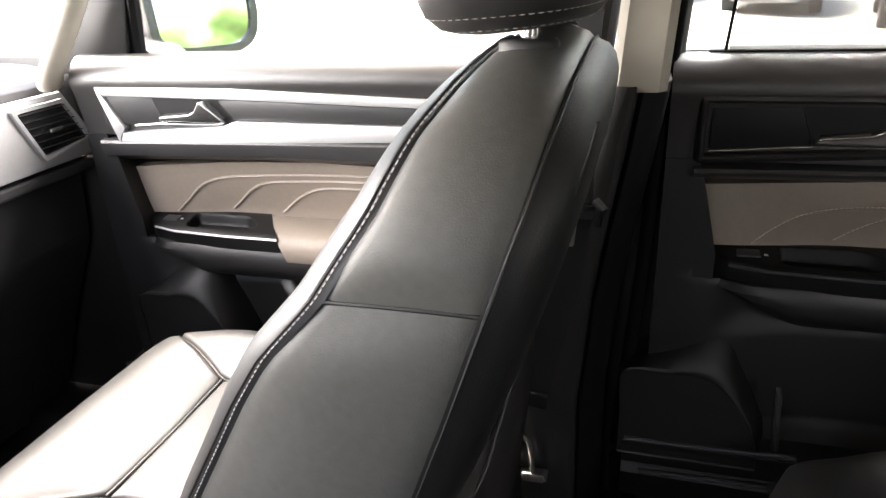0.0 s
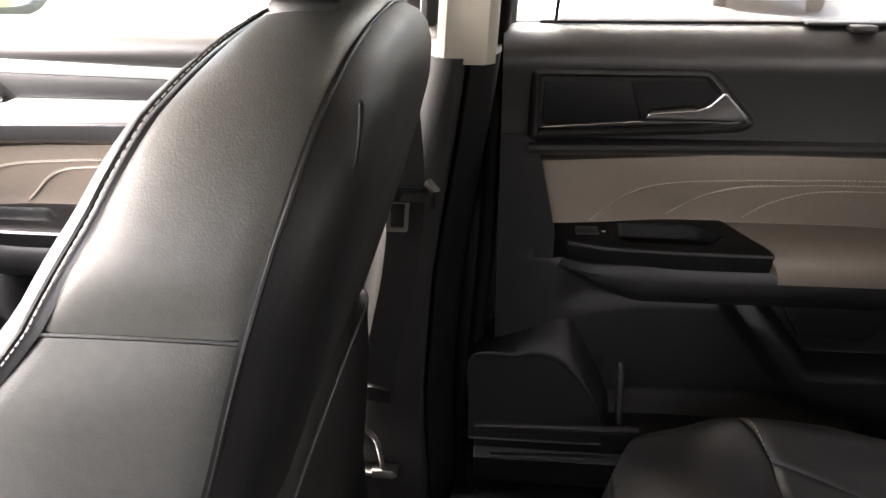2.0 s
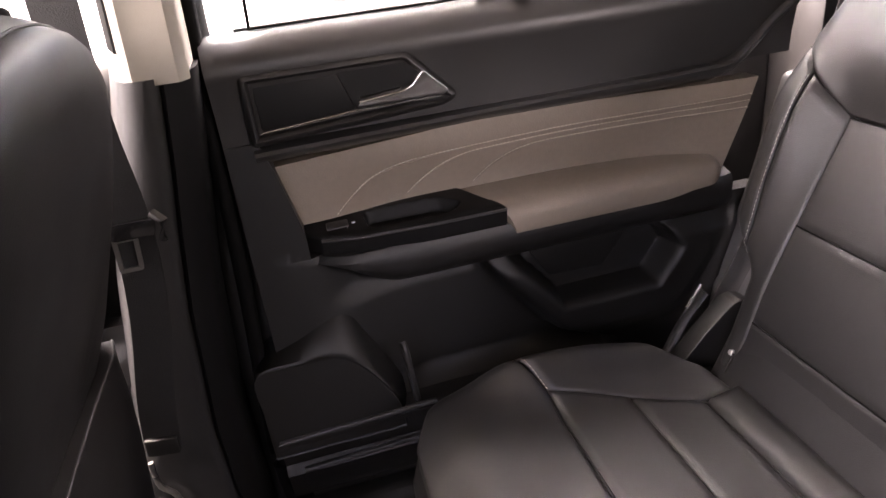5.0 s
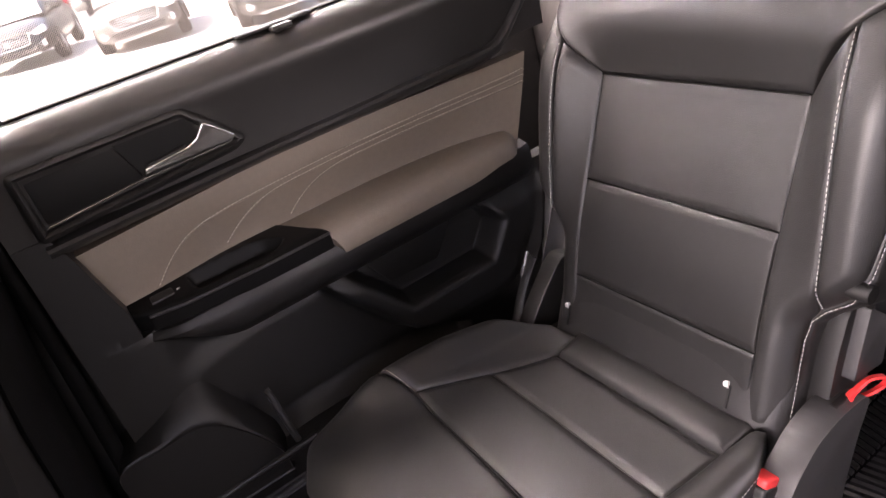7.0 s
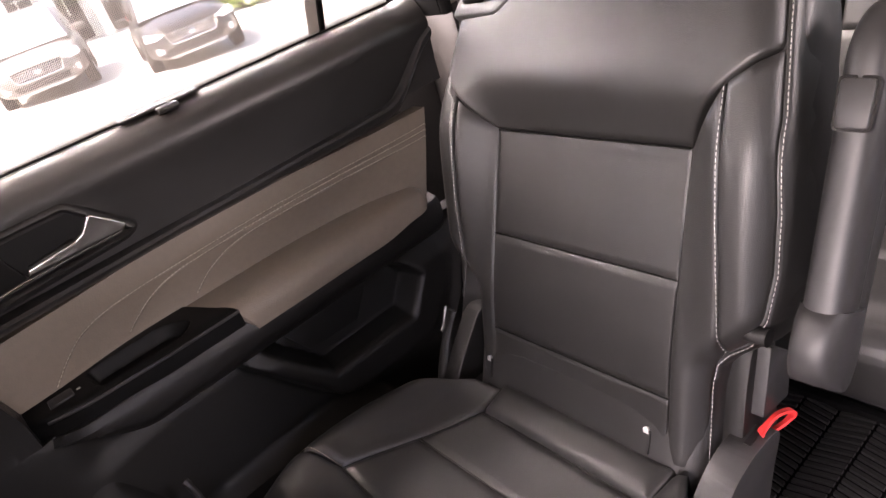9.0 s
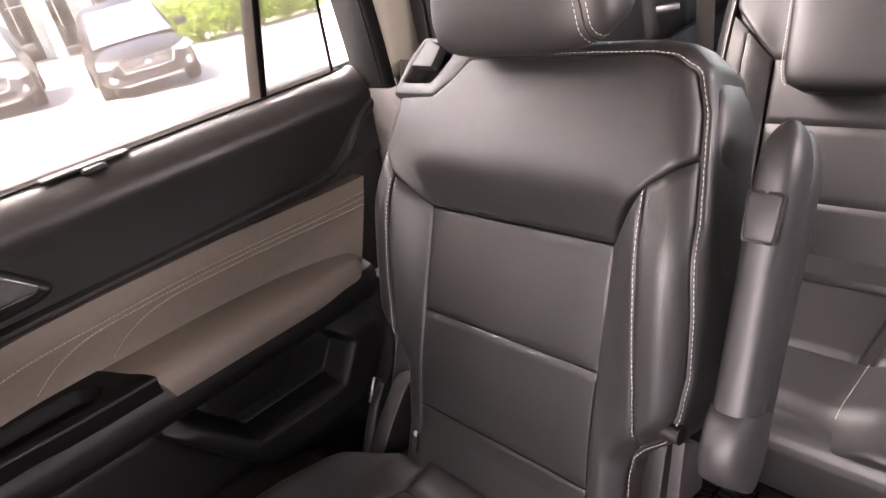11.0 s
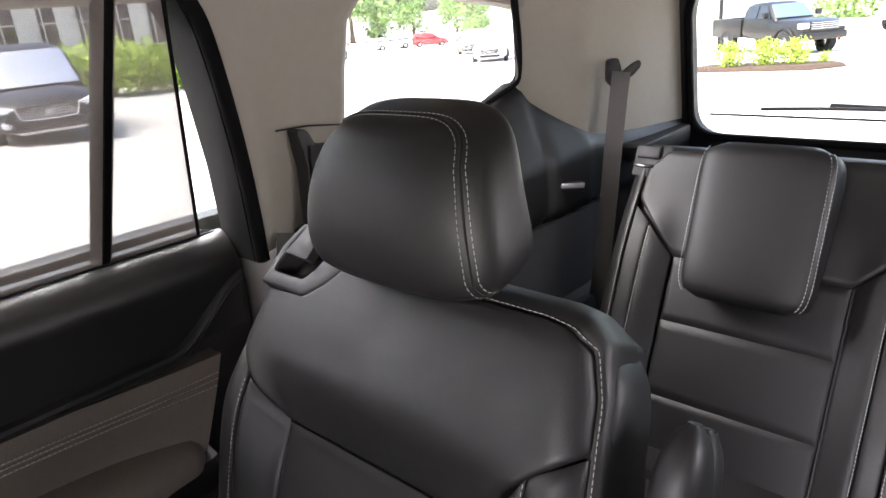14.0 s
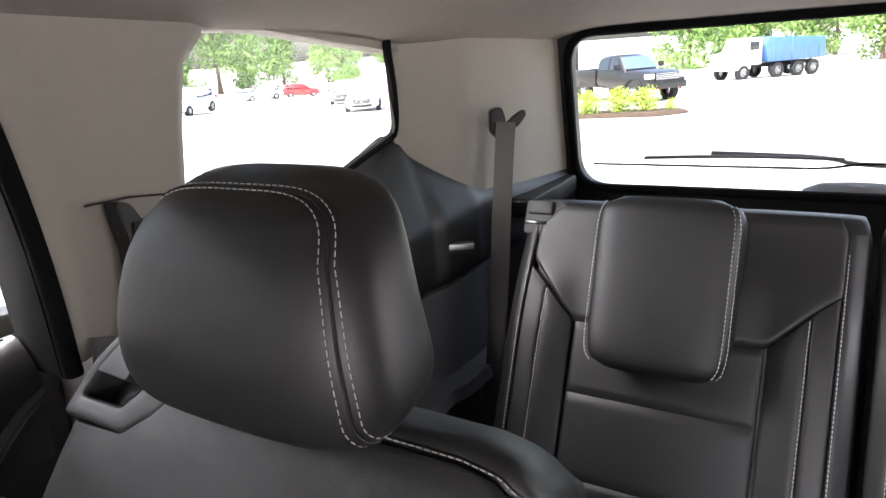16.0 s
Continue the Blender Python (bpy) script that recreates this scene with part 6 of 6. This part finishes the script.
def dump_truck(x, y, yaw):
    T = thing("dump_truck", (x, y, ground_z(x, y)), "blue and white dump truck parked across the lot", "truck", "parked vehicles")
    T.rotation_euler = (0, 0, yaw)
    p = dict(local=True)
    blue, white = paint("truck blue", (.06, .14, .34)), paint("white paint", (.75, .75, .74))
    part("frame", box((-3.6, -.45, .75), (3.4, .45, 1.0), .03), PLASTIC, T, **p)
    P = [(-3.7, 1.1), (-3.7, 2.5), (1.2, 2.75), (1.5, 2.2), (1.2, 1.1)]
    part("tipper_body", prism(P, "y", -1.2, 1.2, .05), blue, T, "blue tipper body", **p)
    for xx in np.linspace(-3.2, .8, 6):
        part("rib", box((xx - .05, -1.26, 1.15), (xx + .05, 1.26, 2.5), .02), blue, T, **p)
    part("cab", prism(rounded([(1.7, 1.0), (1.7, 2.7), (2.7, 2.75), (3.1, 1.9), (4.0, 1.75), (4.1, 1.0)], .12, 4), "y", -1.1, 1.1, .08), white, T, "white cab", **p)
    part("side_window", box((1.95, -1.12, 1.95), (2.75, 1.12, 2.5), .03), DARK_GLASS, T, **p)
    part("fender", box((2.6, -1.15, .7), (4.2, 1.15, 1.1), .08), white, T, **p)
    wheels(T, (3.2, .3, -1.5, -2.8), 1.15, .52, .32)
    return T


black, silver_p, white_p, red_p, grey_p = (paint("black paint", (.012, .011, .010)), paint("silver paint", (.42, .42, .43)), paint("white paint", (.75, .75, .74)), paint("red paint", (.55, .03, .03)), paint("bronze-grey paint", (.12, .11, .10)))
HEAD = radians(-103)


def nose(x, y, yaw, length):
    """The middle of a vehicle whose nose stands at x, y."""
    return x - math.cos(yaw) * length / 2, y - math.sin(yaw) * length / 2


for nx, ny, c, label in ((4.95, 13.4, black, "dark parked SUV facing the cabin"), (2.5, 15.7, grey_p, "bronze-grey parked SUV facing the cabin"), (.1, 18.0, black, "dark parked SUV facing the cabin")):
    cx, cy = nose(nx, ny, HEAD, 4.6)
    suv(cx, cy, HEAD, c, label, 4.6, 1.92, 1.76)
suv(58, 59, radians(150), white_p, "white parked SUV across the lot")
suv(65, 59.5, radians(-40), red_p, "red parked SUV across the lot")
suv(30.5, 37.5, radians(200), white_p, "white parked SUV across the lot")
suv(31, 23.5, radians(215), silver_p, "silver parked SUV facing the lot")
suv(41, 33, radians(215), grey_p, "bronze-grey parked SUV in the far row")
suv(52, 42, radians(215), black, "dark parked SUV in the far row")
suv(64, 50, radians(215), silver_p, "silver parked SUV in the far row")
suv(76, 58, radians(215), white_p, "white parked SUV in the far row")
pickup(31.4, 9.1, radians(-127), black, "black lifted pickup parked beyond the shrubs")
dump_truck(54, 5.6, radians(140))

for k, (x, y, r, h) in enumerate(((9.0, 24.3, 1.15, 1.75), (10.5, 23.8, 1.15, 1.8), (12.0, 24.4, 1.15, 1.75), (13.6, 25.0, 1.1, 1.7), (15.2, 25.8, 1.1, 1.6), (16.8, 26.6, 1.0, 1.5))):
    shrub(x, y, r, h, 20 + k, 2200)
for k, (x, y, r, h) in enumerate(((22.0, 7.5, .50, .80), (22.5, 6.65, .52, .84), (22.9, 5.9, .50, .82), (23.2, 5.2, .24, .45))):
    shrub(x, y, r, h, 40 + k, 1400)
bed = [(21.6, 5.2), (22.9, 4.5), (23.9, 5.0), (23.7, 7.0), (22.9, 8.5), (21.2, 8.6)]
setting("planting_bed", ([(x, y, ground_z(x, y) + .02) for x, y in bed] + [(x, y, ground_z(x, y) + .12) for x, y in inset(bed, .12)], [(0, 1, 2, 3, 4, 5), (11, 10, 9, 8, 7, 6)] + [(i, (i + 1) % 6, 6 + (i + 1) % 6, 6 + i) for i in range(6)]), MULCH, "dark mulch planting bed on the lot", "planting bed")

for k, (x, y, h) in enumerate(((86, 98, 19), (78, 103, 16), (96, 92, 13), (104, 84, 10), (120, 64, 9), (108, 22, 14), (112, 14, 13), (106, 6, 11), (100, -2, 13), (98, -8, 14), (104, 110, 12), (92, 116, 13), (118, 100, 11), (126, 88, 11), (134, 72, 12), (138, 20, 13), (134, 4, 12), (128, -12, 12), (70, 112, 13))):
    tree(x, y, h, 100 + k)

# pale showroom with columns and windows behind the parked cars
WALL = material("pale painted wall", (.72, .70, .66), .7, vary=.06, scale=.5, grain=.3, grain_scale=40)
show = thing("showroom", (2, 38, ground_z(2, 38)), "pale single-storey showroom with tall dark windows between white columns", "building")
zb = ground_z(8, 34) - .05
part("wall", box((-24, 35.2, zb - .4), (20, 46, zb + 6), .05), WALL, show)
part("roof", box((-25, 33, zb + 6), (21, 47, zb + 6.6), .08), WALL, show)
for k in range(24):
    x = -23 + 1.75 * k
    far = k > 18
    w = part("window", box((x + (.55 if far else .12), 35.10, zb + (1.2 if far else .1)), (x + 1.3, 35.25, zb + 4.6), .02), DARK_GLASS, show, "tall dark window")
    part("mullion", box((x + .68, 35.06, zb + 1.25), (x + .75, 35.12, zb + 4.6), .01), WALL, w)
    part("mullion", box((x + .56, 35.04, zb + 2.4), (x + 1.3, 35.12, zb + 2.47), .01), WALL, w)
    if not far:
        part("column", box((x + 1.35, 33.2, zb - .4), (x + 1.75, 33.6, zb + 6), .04), WALL, show)
sign = thing("sign_post", (34.2, 12.6, ground_z(34.2, 12.6)), "dark sign post with a pale board by the lot", "sign post")
sz = ground_z(34.2, 12.6)
part("post", box((34.15, 12.25, sz - .3), (34.30, 12.4, sz + 4), .02), PLASTIC, sign)
part("board", box((34.15, 12.45, sz + .6), (34.25, 14.2, sz + 4), .02), WALL, sign)
